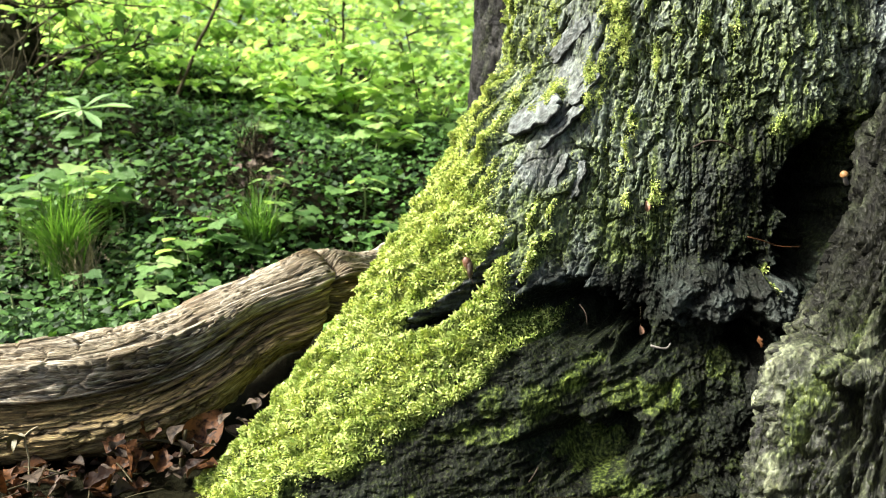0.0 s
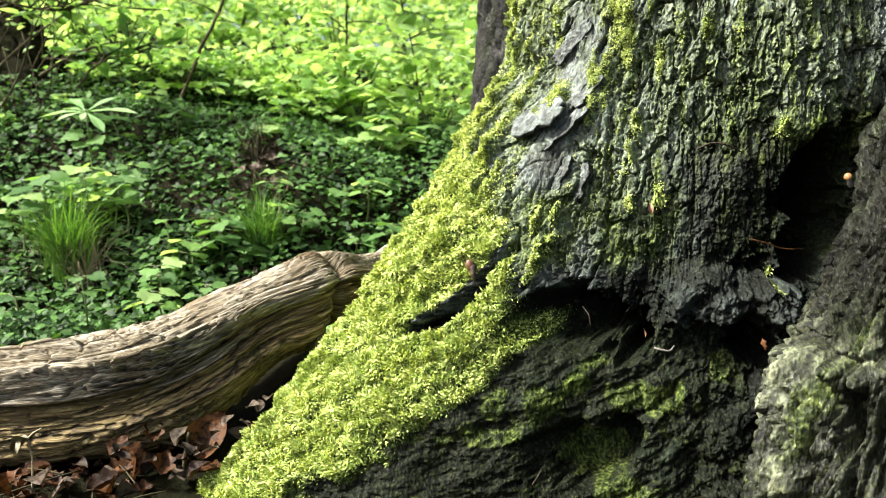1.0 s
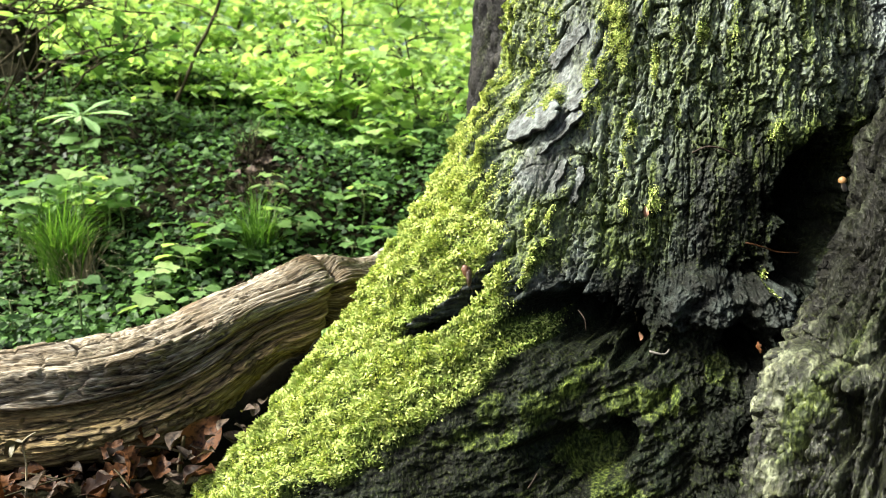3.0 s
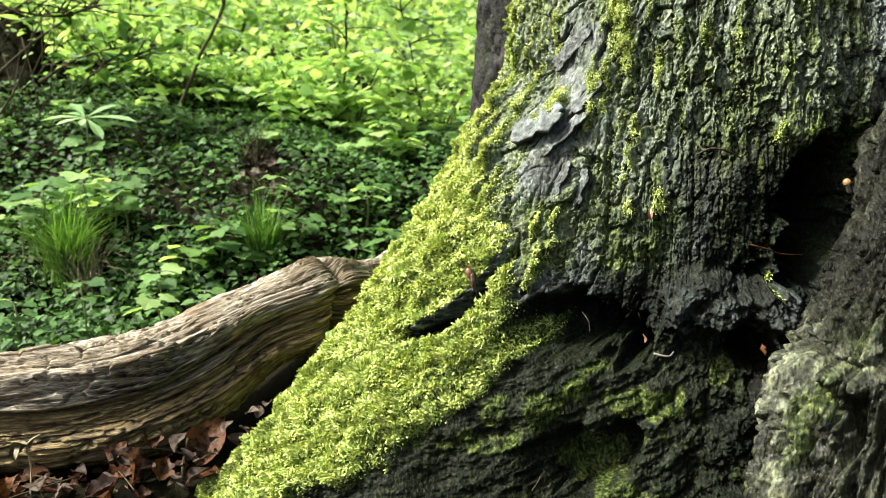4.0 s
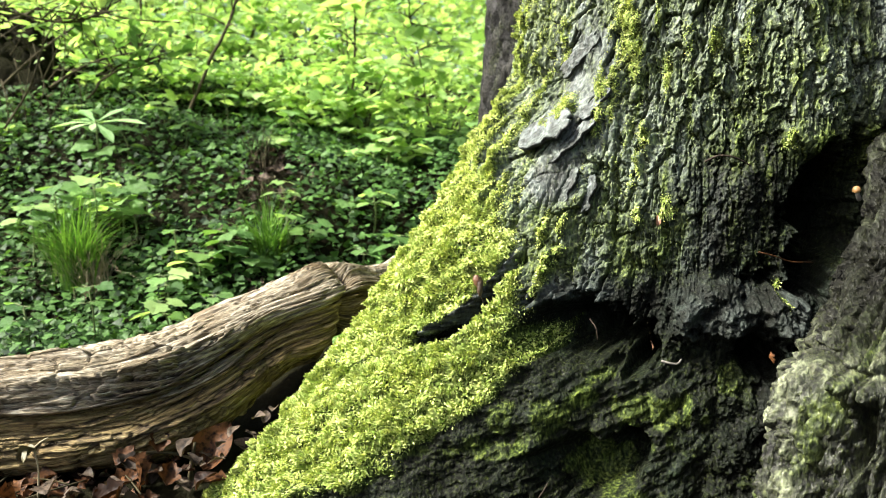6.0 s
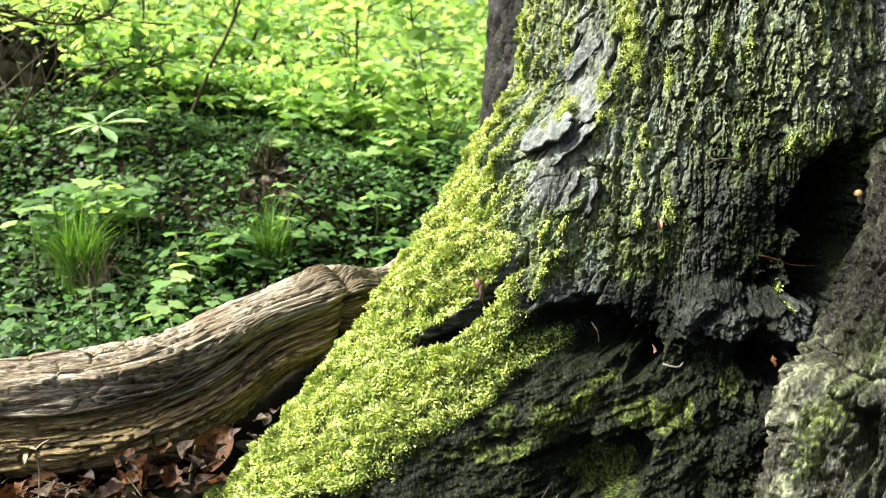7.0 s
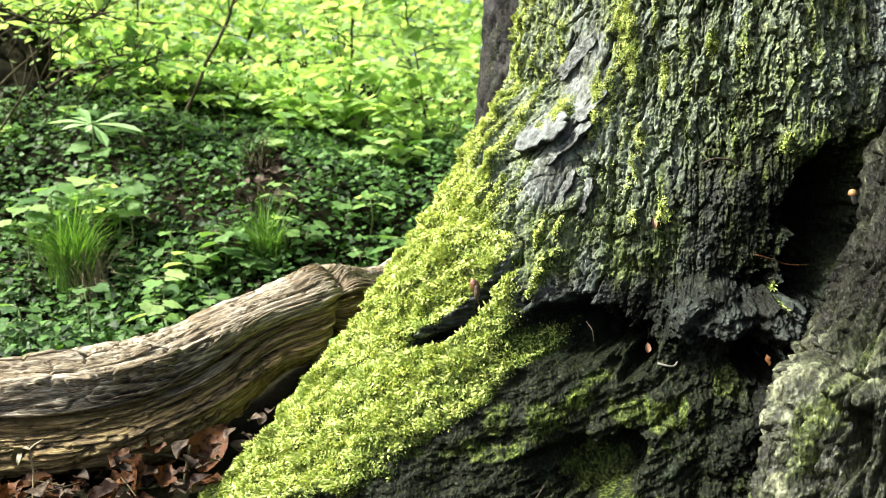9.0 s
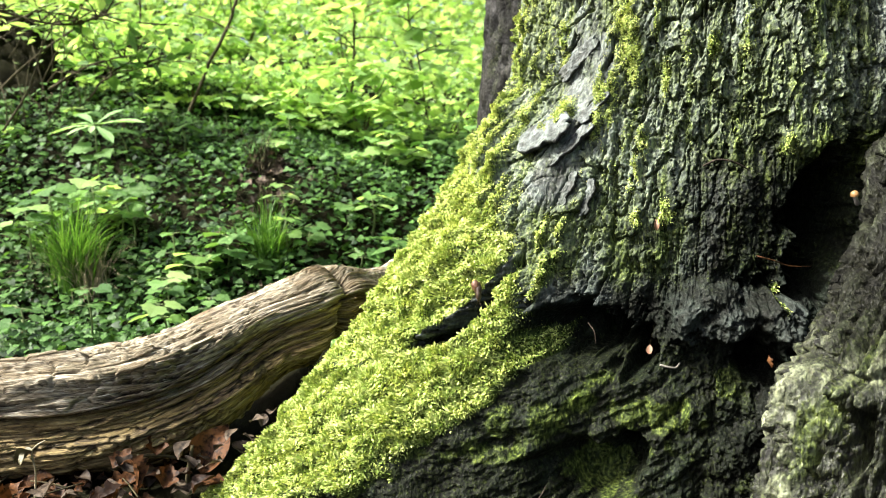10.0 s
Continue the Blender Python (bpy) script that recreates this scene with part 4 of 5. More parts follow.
def cloud(name, leaf, pos, way, face, size, mat, parent=None, label=""):
    m = frames_from(pos, way, face, size)
    v, f = scatter(leaf[0], leaf[1], m)
    return part(name, mesh_np(name, v, f, True), mat, parent, label)


def build_ivy():
    rng = np.random.default_rng(11)
    n = 58000
    x = rng.uniform(-2.9, 0.9, n)
    y = rng.uniform(1.55, 4.3, n)
    k = fbm(x * 2.2, y * 2.2, 0 * x, 3, 61)
    keep = (np.minimum.reduce([x + 2.9, 0.9 - x, 4.3 - y, y - 1.45]) > rng.random(n) ** 2 * 0.7 + 0.15 * k) & (k + 0.85 > rng.uniform(-0.15, 0.25, n)) & (rng.random(n) < np.interp(y, [1.6, 3.2, 4.3], [1, 1, 0.4]))
    keep &= np.hypot((x + 0.37) / 0.14, (y - 2.06) / 0.07) > 0.3 + 0.9 * rng.random(n)
    keep &= np.hypot((x + 0.555) / 0.10, (y - 2.42) / 0.32) > 0.3 + 0.9 * rng.random(n)
    x, y = np.concatenate([x[keep], rng.normal(-0.75, 0.5, 4500)]), np.concatenate([y[keep], 2.15 - np.abs(rng.normal(0, 0.28, 4500))])
    low = (y > np.where(x > -0.5, 1.7, 1.5)) & (x < 0.3)
    x, y = x[low], y[low]
    n = len(x)
    z = ground_z(x, y) + rng.uniform(0.005, 0.12, n) * (0.5 + 0.5 * vnoise(x * 4, y * 4, 0 * x, 3))
    yaw = rng.uniform(0, 2 * np.pi, n)
    way = np.stack([np.cos(yaw), np.sin(yaw) - 0.5, rng.normal(-0.25, 0.25, n)], -1)
    face = np.stack([rng.normal(0, 0.35, n), rng.normal(-0.35, 0.35, n), np.ones(n)], -1)
    ob = cloud("ivy", IVY_L, np.stack([x, y, z], -1), way, face, rng.uniform(0.011, 0.027, n), IVY)
    tagged(ob, "dark glossy ivy leaves carpeting the bank", "ivy", kind="stuff")


build_ivy()


def plant(name, label, at, height, lean, leaves, leaf, size, mat, spread, seed, group="", flat=0.8, turns=None):
    """A seedling: one stem, whorls of single leaves near its top on short stalks."""
    rng = np.random.default_rng(seed)
    x, y = at
    ob = thing(name, label, "seedling", pose(x, y, float(ground_z(x, y))), group)
    top = np.array([lean[0], lean[1], height])
    path = smooth_path([(0, 0, -0.02), tuple(top * 0.5 + np.array([0.01, 0, 0.01])), tuple(top)], 8)
    part("stem", tube_mesh("stem", path, np.linspace(0.0035, 0.002, 8), 6), STEM, ob)
    lm = mesh_np("leaf", leaf[0], leaf[1], False)
    lm.materials.append(mat)
    for i in range(leaves):
        h = 1 - 0.55 * (i // 3) / max(1, leaves // 3) * rng.uniform(0.7, 1.1)
        p = top * h
        a = i * 2.4 + rng.uniform(-0.4, 0.4)
        d = np.array([math.cos(a), math.sin(a), rng.uniform(-0.1, 0.25)])
        q = p + d * spread * rng.uniform(0.5, 1.0)
        m = frames_from(q[None], (d * np.array([1, 1, 0.3]) + np.array([0, 0, -0.15]))[None], np.array([[rng.normal(0, 0.2), rng.normal(-0.1, 0.2), 1.0]]), [size * rng.uniform(0.75, 1.1)])[0]
        M = Matrix([list(r) for r in m] + [[0, 0, 0, 1]])
        stalk = part("stalk", tube_mesh("stalk", np.linspace(p, q, 3), [0.0015, 0.0012, 0.001], 5), STEM, ob)
        part("leaf", lm, None, stalk, at=M)
    return ob


def build_seedlings():
    rng = np.random.default_rng(21)
    for i in range(60):
        x = rng.uniform(-2.1, 0.3)
        y = rng.uniform(1.75, 3.4)
        plant("maple_seedling", "young green maple seedling among the ivy", (x, y), rng.uniform(0.05, 0.15), (rng.normal(0, 0.02), rng.normal(-0.02, 0.02)),
              int(rng.integers(4, 8)), MAPLE_L, rng.uniform(0.035, 0.065), HERB if i % 3 else SPRING, 0.03, 100 + i, "seedlings in the ivy")


build_seedlings()


SWAYING = []


def build_chosen_seedlings():
    """The brighter clumps of young maple and nettle-like herbs that stand out on the bank."""
    rows = ((-.52, .085, 2.15, 9, .062), (-.465, .095, 2.2, 9, .066), (-.43, .085, 2.2, 7, .060), (-.55, .06, 2.1, 7, .05), (-.29, .025, 2.1, 8, .058), (-.33, .0, 2.05, 8, .055),
            (-.26, -.01, 2.1, 7, .05), (-.37, -.03, 1.95, 9, .040), (-.31, -.055, 1.9, 8, .038), (-.225, .135, 2.75, 7, .075), (-.165, .13, 2.75, 8, .07), (-.13, .11, 2.7, 7, .06),
            (-.08, .045, 2.45, 7, .055), (-.05, .14, 2.8, 8, .07), (-.115, -.03, 2.2, 6, .045), (-.47, -.045, 1.8, 7, .035), (-.555, -.07, 1.75, 7, .035), (-.20, -.04, 2.0, 6, .05))
    for i, (a, b, y, n, size) in enumerate(rows):
        p = at_ray(a, b, y)
        h = max(0.05, float(p[2] - ground_z(p[0], p[1])))
        SWAYING.append(plant("maple_seedling", "bright fresh maple seedling standing above ivy", (p[0], p[1]), h, (0.01, -0.015), n, MAPLE_L, size, SPRING if i % 2 and y > 2.0 else HERB, 0.035, 500 + i, "bright seedlings on the bank"))


build_chosen_seedlings()


def build_chestnut():
    x, y = -1.09, 2.40
    z0 = float(ground_z(x, y))
    ob = thing("chestnut_seedling", "pale green seedling with a spread fingered leaf above ivy", "seedling", pose(x, y, z0))
    H = 0.565 - z0
    part("stem", tube_mesh("stem", smooth_path([(0.01, 0, -0.02), (0.006, 0, H * 0.5), (0, 0, H)], 8), np.linspace(0.004, 0.0025, 8), 6), STEM, ob)
    lm = mesh_np("leaflet", LANCE_L[0] * np.array([1.2, 1, 0.7]), LANCE_L[1], False)
    lm.materials.append(PALE_LEAF)
    plate = part("leaf", tube_mesh("leaf", [(0, 0, -0.012), (0, 0, 0), (0, -0.002, 0.006)], [0.0025, 0.004, 0.002], 8), STEM, ob, "pale fingered leaf", pose(0, 0, H))
    for dx, dy, dz, L in ((0.148, -0.01, 0.034, 0.155), (-0.133, -0.01, 0.004, 0.135), (0.10, 0.05, 0.030, 0.115), (-0.10, 0.06, 0.028, 0.115), (-0.06, -0.05, -0.012, 0.085),
                          (0.075, -0.05, -0.036, 0.10), (0.01, -0.05, -0.010, 0.06), (0.05, 0.04, 0.052, 0.105), (-0.055, 0.04, 0.045, 0.10)):
        d = np.array([dx, dy, dz])
        d = d / np.linalg.norm(d)
        m = frames_from(d[None] * 0.004, d[None], np.array([[0, -0.18, 1.0]]), [L])[0]
        part("leaflet", lm, None, plate, at=Matrix([list(r) for r in m] + [[0, 0, 0, 1]]))
    small = mesh_np("leaflet", MAPLE_L[0], MAPLE_L[1], False)
    small.materials.append(HERB)
    for dx, dy, L, h in ((-0.8, -0.5, 0.065, 0.74), (0.7, -0.6, 0.055, 0.68), (-0.3, -0.9, 0.05, 0.62)):
        m = frames_from(np.array([[0.006 + 0.02 * dx, 0.02 * dy, H * h]]), np.array([[dx, dy, -0.1]]), np.array([[0, -0.6, 1.0]]), [L])[0]
        part("leaf", small, None, ob, "small lower leaf", Matrix([list(r) for r in m] + [[0, 0, 0, 1]]))
    return ob, plate, H


CHESTNUT, CHESTNUT_LEAF, CHESTNUT_H = build_chestnut()


def tuft(name, label, at, blades, length, mat, seed, droop=1.0, category="grass", thin=1.0):
    rng = np.random.default_rng(seed)
    x, y = at
    vs, fs, n0 = [], [], 0
    for i in range(blades):
        a = rng.uniform(0, 2 * np.pi)
        out = np.array([math.cos(a), math.sin(a), 0])
        L = length * rng.uniform(0.5, 1.1)
        lean = rng.uniform(0.1, 0.75) * droop
        base = np.array([rng.normal(0, 0.02), rng.normal(0, 0.02), -0.01])
        side = np.cross(out, [0, 0, 1.0])
        w = rng.uniform(0.0012, 0.0026) * thin
        t = np.linspace(0, 1, 6)
        p = base + out * (lean * L * t ** 1.6)[:, None] + np.array([0, 0, 1.0]) * (L * t * (1 - 0.55 * lean * t ** 1.5))[:, None]
        ww = w * (1 - t ** 2 * 0.95)
        v = np.stack([p - side * ww[:, None], p + side * ww[:, None]], 1).reshape(-1, 3)
        f = np.array([[2 * k, 2 * k + 1, 2 * k + 3, 2 * k + 2] for k in range(5)]) + n0
        vs.append(v)
        fs.append(f)
        n0 += len(v)
    ob = part(name, mesh_np(name, np.vstack(vs), np.vstack(fs), True), mat)
    ob.matrix_basis = pose(x, y, float(ground_z(x, y)))
    return tagged(ob, label, category)


tuft("grass_tuft", "fresh green tuft of fine woodland grass", (-1.02, 2.08), 460, 0.31, GRASS, 31, 1.15)
tuft("grass_tuft", "half-dry drooping grass around the green tuft", (-0.96, 2.05), 150, 0.25, STRAW, 32, 1.8, thin=0.5)
tuft("grass_tuft", "thin green grass tuft at the foot of the bank", (-0.50, 2.14), 320, 0.22, GRASS, 33, 1.3)


tuft("dead_plant", "brown dead stalky plant on a bare patch", tuple(at_ray(-.245, .13, 2.5)[:2]), 60, 0.20, TWIG, 36, 1.5, "dead plant")
tuft("dead_plant", "brown dead stalky plant on a bare patch", tuple(at_ray(-.235, .06, 2.3)[:2]), 70, 0.17, TWIG, 37, 1.5, "dead plant")


# ---------------------------------------------------------------- bushes beyond the bank
def shrub(label, at, height, spread, count, size, leaf, mat, seed, stems=4, group="bushes beyond the bank"):
    rng = np.random.default_rng(seed)
    x, y = at
    ob = thing("shrub", label, "shrub", pose(x, y, float(ground_z(x, y))), group)
    tips = []
    for i in range(stems):
        a = rng.uniform(0, 2 * np.pi)
        d = np.array([math.cos(a), math.sin(a), 0]) * spread * rng.uniform(0.2, 0.8)
        h = height * rng.uniform(0.75, 1.05)
        path = smooth_path([(0, 0, -0.05), tuple(d * 0.4 + np.array([0, 0, h * 0.5])), tuple(d + np.array([0, 0, h]))], 10)
        part("branch", tube_mesh("branch", path, np.linspace(0.008, 0.002, 10) * (0.6 + 0.3 * height), 6, 0.2, i), TWIG, ob)
        tips.append(path)
    k = rng.integers(0, stems, count)
    t = rng.integers(2, 10, count)
    base = np.array([tips[i][j] for i, j in zip(k, t)])
    out = rng.normal(0, 1, (count, 3)) * np.array([spread * 0.45, spread * 0.45, height * 0.10])
    pos = base + out
    pos[:, 2] = np.round(pos[:, 2] / 0.13) * 0.13 + rng.normal(0, 0.022, count)
    pos[:, 2] = np.clip(pos[:, 2], 0.03, None)
    yaw = rng.uniform(0, 2 * np.pi, count)
    way = np.stack([np.cos(yaw), np.sin(yaw), rng.normal(-0.25, 0.2, count)], -1)
    face = np.stack([rng.normal(0, 0.3, count), rng.normal(0, 0.3, count), np.ones(count)], -1)
    tagged(cloud("foliage", leaf, pos, way, face, size * rng.uniform(0.6, 1.2, count), mat, ob), kind="stuff")
    return ob


def build_shrubs():
    rng = np.random.default_rng(41)
    i = 0
    for y0, n, h, s in ((3.3, 12, 0.35, 0.06), (4.2, 14, 0.6, 0.07), (5.4, 16, 1.0, 0.08), (7.2, 18, 1.6, 0.10), (10, 22, 2.6, 0.14), (15, 24, 4.5, 0.22), (24, 26, 9.0, 0.42)):
        for j in range(n):
            x = (j + rng.uniform(0, 1)) / n * y0 * 1.5 - y0 * 0.95
            y = y0 + rng.uniform(-0.35, 0.35) * y0 * 0.22
            shrub("leafy bush with bright spring-green leaves in daylight", (x, y), h * rng.uniform(0.7, 1.2), y0 * 0.09, 560 if y0 < 14 else 950, s * 0.72, (OVAL_L if i % 3 else MAPLE_L) if y0 < 5 else SIMPLE_L, SPRING, 300 + i)
            i += 1
    # low bright brush along the crest of the bank
    for x, y in ((-1.24, 3.20), (-1.02, 3.12), (-0.80, 3.22), (-0.56, 3.16), (-0.90, 3.34)):
        shrub("low bush with fresh yellow-green leaves on the crest", (x, y), rng.uniform(0.12, 0.26), 0.22, 230, 0.042, MAPLE_L if i % 2 else OVAL_L, SPRING, 300 + i)
        i += 1


build_shrubs()


def build_shade_wood():
    """Unseen bushes added round the clearing, behind the viewpoint and on the shaded side, to hold back sky light."""
    rng = np.random.default_rng(71)
    spots = [(2.6, -0.4), (3.0, 1.0), (2.8, 2.4), (3.4, 3.8), (2.4, -2.0), (1.0, -3.0), (-0.6, -3.4), (-2.2, -3.2), (3.6, -3.4), (0.3, -4.4)]
    for i, (x, y) in enumerate(spots):
        shrub("unseen tall bush added to hold sky light off the clearing", (x, y), (rng.uniform(2.6, 3.4) if x > 1.5 else rng.uniform(0.7, 1.1)), 0.55, 700, 0.17, CROWN_L, HERB, 900 + i, 5, "bushes round the clearing")


build_shade_wood()


# ---------------------------------------------------------------- litter
def build_litter():
    rng = np.random.default_rng(51)
    for leaf, mat, n, lo, hi, label in ((CURLED[0], DRY, 330, 0.022, 0.048, "brown curled dry oak leaves on the soil"), (CURLED[1], DRY, 380, 0.022, 0.050, "russet dry leaves pressed into the soil"),
                                        (CURLED[2], DRY_GREY, 300, 0.02, 0.045, "faded grey dead leaves in the litter"), (CURLED[3], DRY, 2400, 0.006, 0.020, "brown leaf crumbs scattered on the soil")):
        x, y = rng.uniform(-1.3, 0.35, n), rng.uniform(0.55, 1.85, n)
        keep = (x < -0.42) | (y > 1.66)
        x, y = x[keep], y[keep]
        n = len(x)
        pos = np.stack([x, y, ground_z(x, y) + rng.uniform(0.003, 0.022, n)], -1)
        yaw = rng.uniform(0, 2 * np.pi, n)
        way = np.stack([np.cos(yaw), np.sin(yaw), rng.normal(0, 0.3, n)], -1)
        face = np.stack([rng.normal(0, 0.5, n), rng.normal(0, 0.5, n), np.ones(n)], -1)
        m = frames_from(pos, way, face, rng.uniform(lo, hi, n))
        v, f = scatter(leaf[0], leaf[1], m)
        xw, yw = rng.uniform(-3.2, 3.0, 700), rng.uniform(-2.6, 2.4, 700)
        xw, yw = xw[(xw < -1.1) | (yw < 0.6) | (xw > 1.1)], yw[(xw < -1.1) | (yw < 0.6) | (xw > 1.1)]
        far = np.stack([xw, yw, ground_z(xw, yw) + 0.008], -1)
        turn = rng.uniform(0, 2 * np.pi, len(xw))
        mf = frames_from(far, np.stack([np.cos(turn), np.sin(turn), 0 * turn], -1), np.stack([0 * turn, 0 * turn + 0.1, 1 + 0 * turn], -1), rng.uniform(0.04, 0.09, len(xw)))
        vf, ff = scatter(SIMPLE_L[0], np.vstack([SIMPLE_L[1]]), mf)
        wide = part("leaf_litter", mesh_np("leaf_litter", vf, ff, False), mat)
        tagged(wide, "scattered " + label, "leaf litter", kind="stuff")
        ob = part("leaf_litter", mesh_np("leaf_litter", v, f), mat)
        tagged(ob, label, "leaf litter", kind="stuff")
    # dead leaves on the bare strip of the bank
    n = 170
    x, y = -0.55 + rng.normal(0, 0.055, n), rng.uniform(2.02, 2.75, n)
    x[:70], y[:70] = -0.37 + rng.normal(0, 0.09, 70), 2.06 + rng.normal(0, 0.05, 70)
    yaw = rng.uniform(0, 2 * np.pi, n)
    m = frames_from(np.stack([x, y, ground_z(x, y) + rng.uniform(0.004, 0.03, n)], -1), np.stack([np.cos(yaw), np.sin(yaw) - 0.3, rng.normal(-0.1, 0.4, n)], -1),
                    np.stack([rng.normal(0, 0.5, n), rng.normal(-0.4, 0.4, n), np.ones(n)], -1), rng.uniform(0.02, 0.05, n))
    v, f = scatter(CURLED[1][0], CURLED[1][1], m)
    tagged(part("leaf_litter", mesh_np("leaf_litter", v, f), DRY_GREY), "brown dead leaves on a bare strip of bank", "leaf litter", kind="stuff")


build_litter()


# branches and stems on the bank
def stick(name, label, points, r0, r1, mat, category, sides=8, rough=0.2, n=24, seed=0):
    p = smooth_path(points, n)
    ob = part(name, tube_mesh(name, p - p[0], np.linspace(r0, r1, n), sides, rough, seed), mat, at=pose(*p[0]))
    return tagged(ob, label, category)


def sapling(label, points, r0, r1, leaves, size, mat, seed, shape=None):
    rng = np.random.default_rng(seed)
    p = smooth_path(points, 24)
    ob = thing("sapling", label, "sapling", pose(*p[0]))
    q = p - p[0]
    q[:, 0] += 0.008 * vnoise(np.arange(24) * 0.35, 0, 0, seed)
    part("stem", tube_mesh("stem", q, np.linspace(r0, r1, 24), 8, 0.2, seed), TWIG, ob)
    shape = shape or OVAL_L
    lm = mesh_np("leaf", shape[0], shape[1], False)
    lm.materials.append(mat)
    for i in range(leaves):
        k = int(rng.integers(8, 24))
        d = np.array([rng.normal(0, 1), rng.normal(0, 0.6), rng.normal(0.25, 0.3)])
        d /= np.linalg.norm(d)
        e = q[k] + d * rng.uniform(0.06, 0.2)
        tw = part("twig", tube_mesh("twig", smooth_path([tuple(q[k]), tuple(q[k] + d * 0.05 + np.array([0, 0, 0.01])), tuple(e)], 6), np.linspace(0.003, 0.0015, 6), 5), TWIG, ob)
        for j in range(3):
            w = d + rng.normal(0, 0.6, 3) * np.array([1, 1, 0.3])
            m = frames_from((e - d * 0.03 * j)[None], w[None], np.array([[rng.normal(0, 0.3), rng.normal(-0.1, 0.3), 1.0]]), [size * rng.uniform(0.7, 1.2)])[0]
            part("leaf", lm, None, tw, at=Matrix([list(r) for r in m] + [[0, 0, 0, 1]]))
    return ob


def build_sticks():
    P = at_ray
    sapling("thin leaning dark sapling on the bank", [P(-.355, .155, 3.0), P(-.325, .215, 3.0), P(-.295, .285, 3.0), P(-.265, .36, 3.0)], 0.008, 0.0055, 5, 0.06, SPRING, 1)
    sapling("slim upright sapling behind the bank", [P(-.43, .19, 3.4), P(-.405, .26, 3.4), P(-.40, .36, 3.4)], 0.007, 0.005, 4, 0.06, SPRING, 2)
    stick("dead_branch", "long grey dead branch leaning over the brush", [P(-.60, .20, 2.9), P(-.53, .265, 2.9), P(-.48, .30, 2.9), P(-.40, .345, 3.0)], 0.006, 0.003, TWIG, "branch", seed=2)
    stick("dead_branch", "bare forked branch arching over the bank", [P(-.58, .30, 3.0), P(-.50, .325, 3.0), P(-.42, .305, 3.0), P(-.35, .30, 3.1)], 0.005, 0.003, TWIG, "branch", seed=3)
    stick("dead_branch", "pale bent dead branch lying on ivy", [P(-.52, .215, 2.75), P(-.47, .245, 2.75), P(-.44, .255, 2.8), P(-.40, .262, 2.8)], 0.006, 0.003, TWIG, "branch", seed=4)
    sapling("reddish young sapling with pale hanging leaves", [P(-.128, .20, 3.1), P(-.120, .27, 3.1), P(-.125, .35, 3.1)], 0.005, 0.004, 14, 0.085, SPRING, 5, HEART_L)
    sapling("slender leafy sapling with soft bright leaves", [P(-.02, .16, 3.2), P(-.035, .25, 3.2), P(-.06, .36, 3.2)], 0.0035, 0.0025, 16, 0.085, SPRING, 6, HEART_L)
    sapling("leafy bough hanging over the brush pile", [P(-.66, .34, 2.55), P(-.58, .315, 2.55), P(-.50, .30, 2.6), P(-.44, .315, 2.6)], 0.005, 0.003, 34, 0.062, SPRING, 8)
    sapling("low leafy bough beside the brush pile", [P(-.47, .20, 2.65), P(-.44, .235, 2.65), P(-.41, .25, 2.65), P(-.38, .245, 2.65)], 0.004, 0.003, 22, 0.058, HERB, 9)
    stick("dead_branch", "thin crossed dead twig of the brush pile", [P(-.58, .16, 2.6), P(-.545, .22, 2.6), P(-.53, .27, 2.6), P(-.49, .345, 2.65)], 0.004, 0.002, TWIG, "branch", seed=12)
    stick("twig", "thin pale twig hanging on the bank", [P(-.215, .02, 2.35), P(-.235, .06, 2.4), P(-.225, .10, 2.45)], 0.004, 0.002, STRAW, "twig", seed=6)
    stick("twig", "thin crooked root twig on bare soil", [P(-.25, .045, 2.3), P(-.21, .055, 2.32), P(-.19, .10, 2.4)], 0.005, 0.003, TWIG, "twig", seed=7)


build_sticks()


# ---------------------------------------------------------------- small things
def fallen_leaf(at, size, yaw, pitch, roll, mat, shape, label):
    me = mesh_np("fallen_leaf", CURLED[shape][0] * size, CURLED[shape][1])
    ob = part("fallen_leaf", me, mat, at=pose(*at, pitch, roll, yaw))
    tagged(ob, label, "leaf", "single dead leaves by the log")


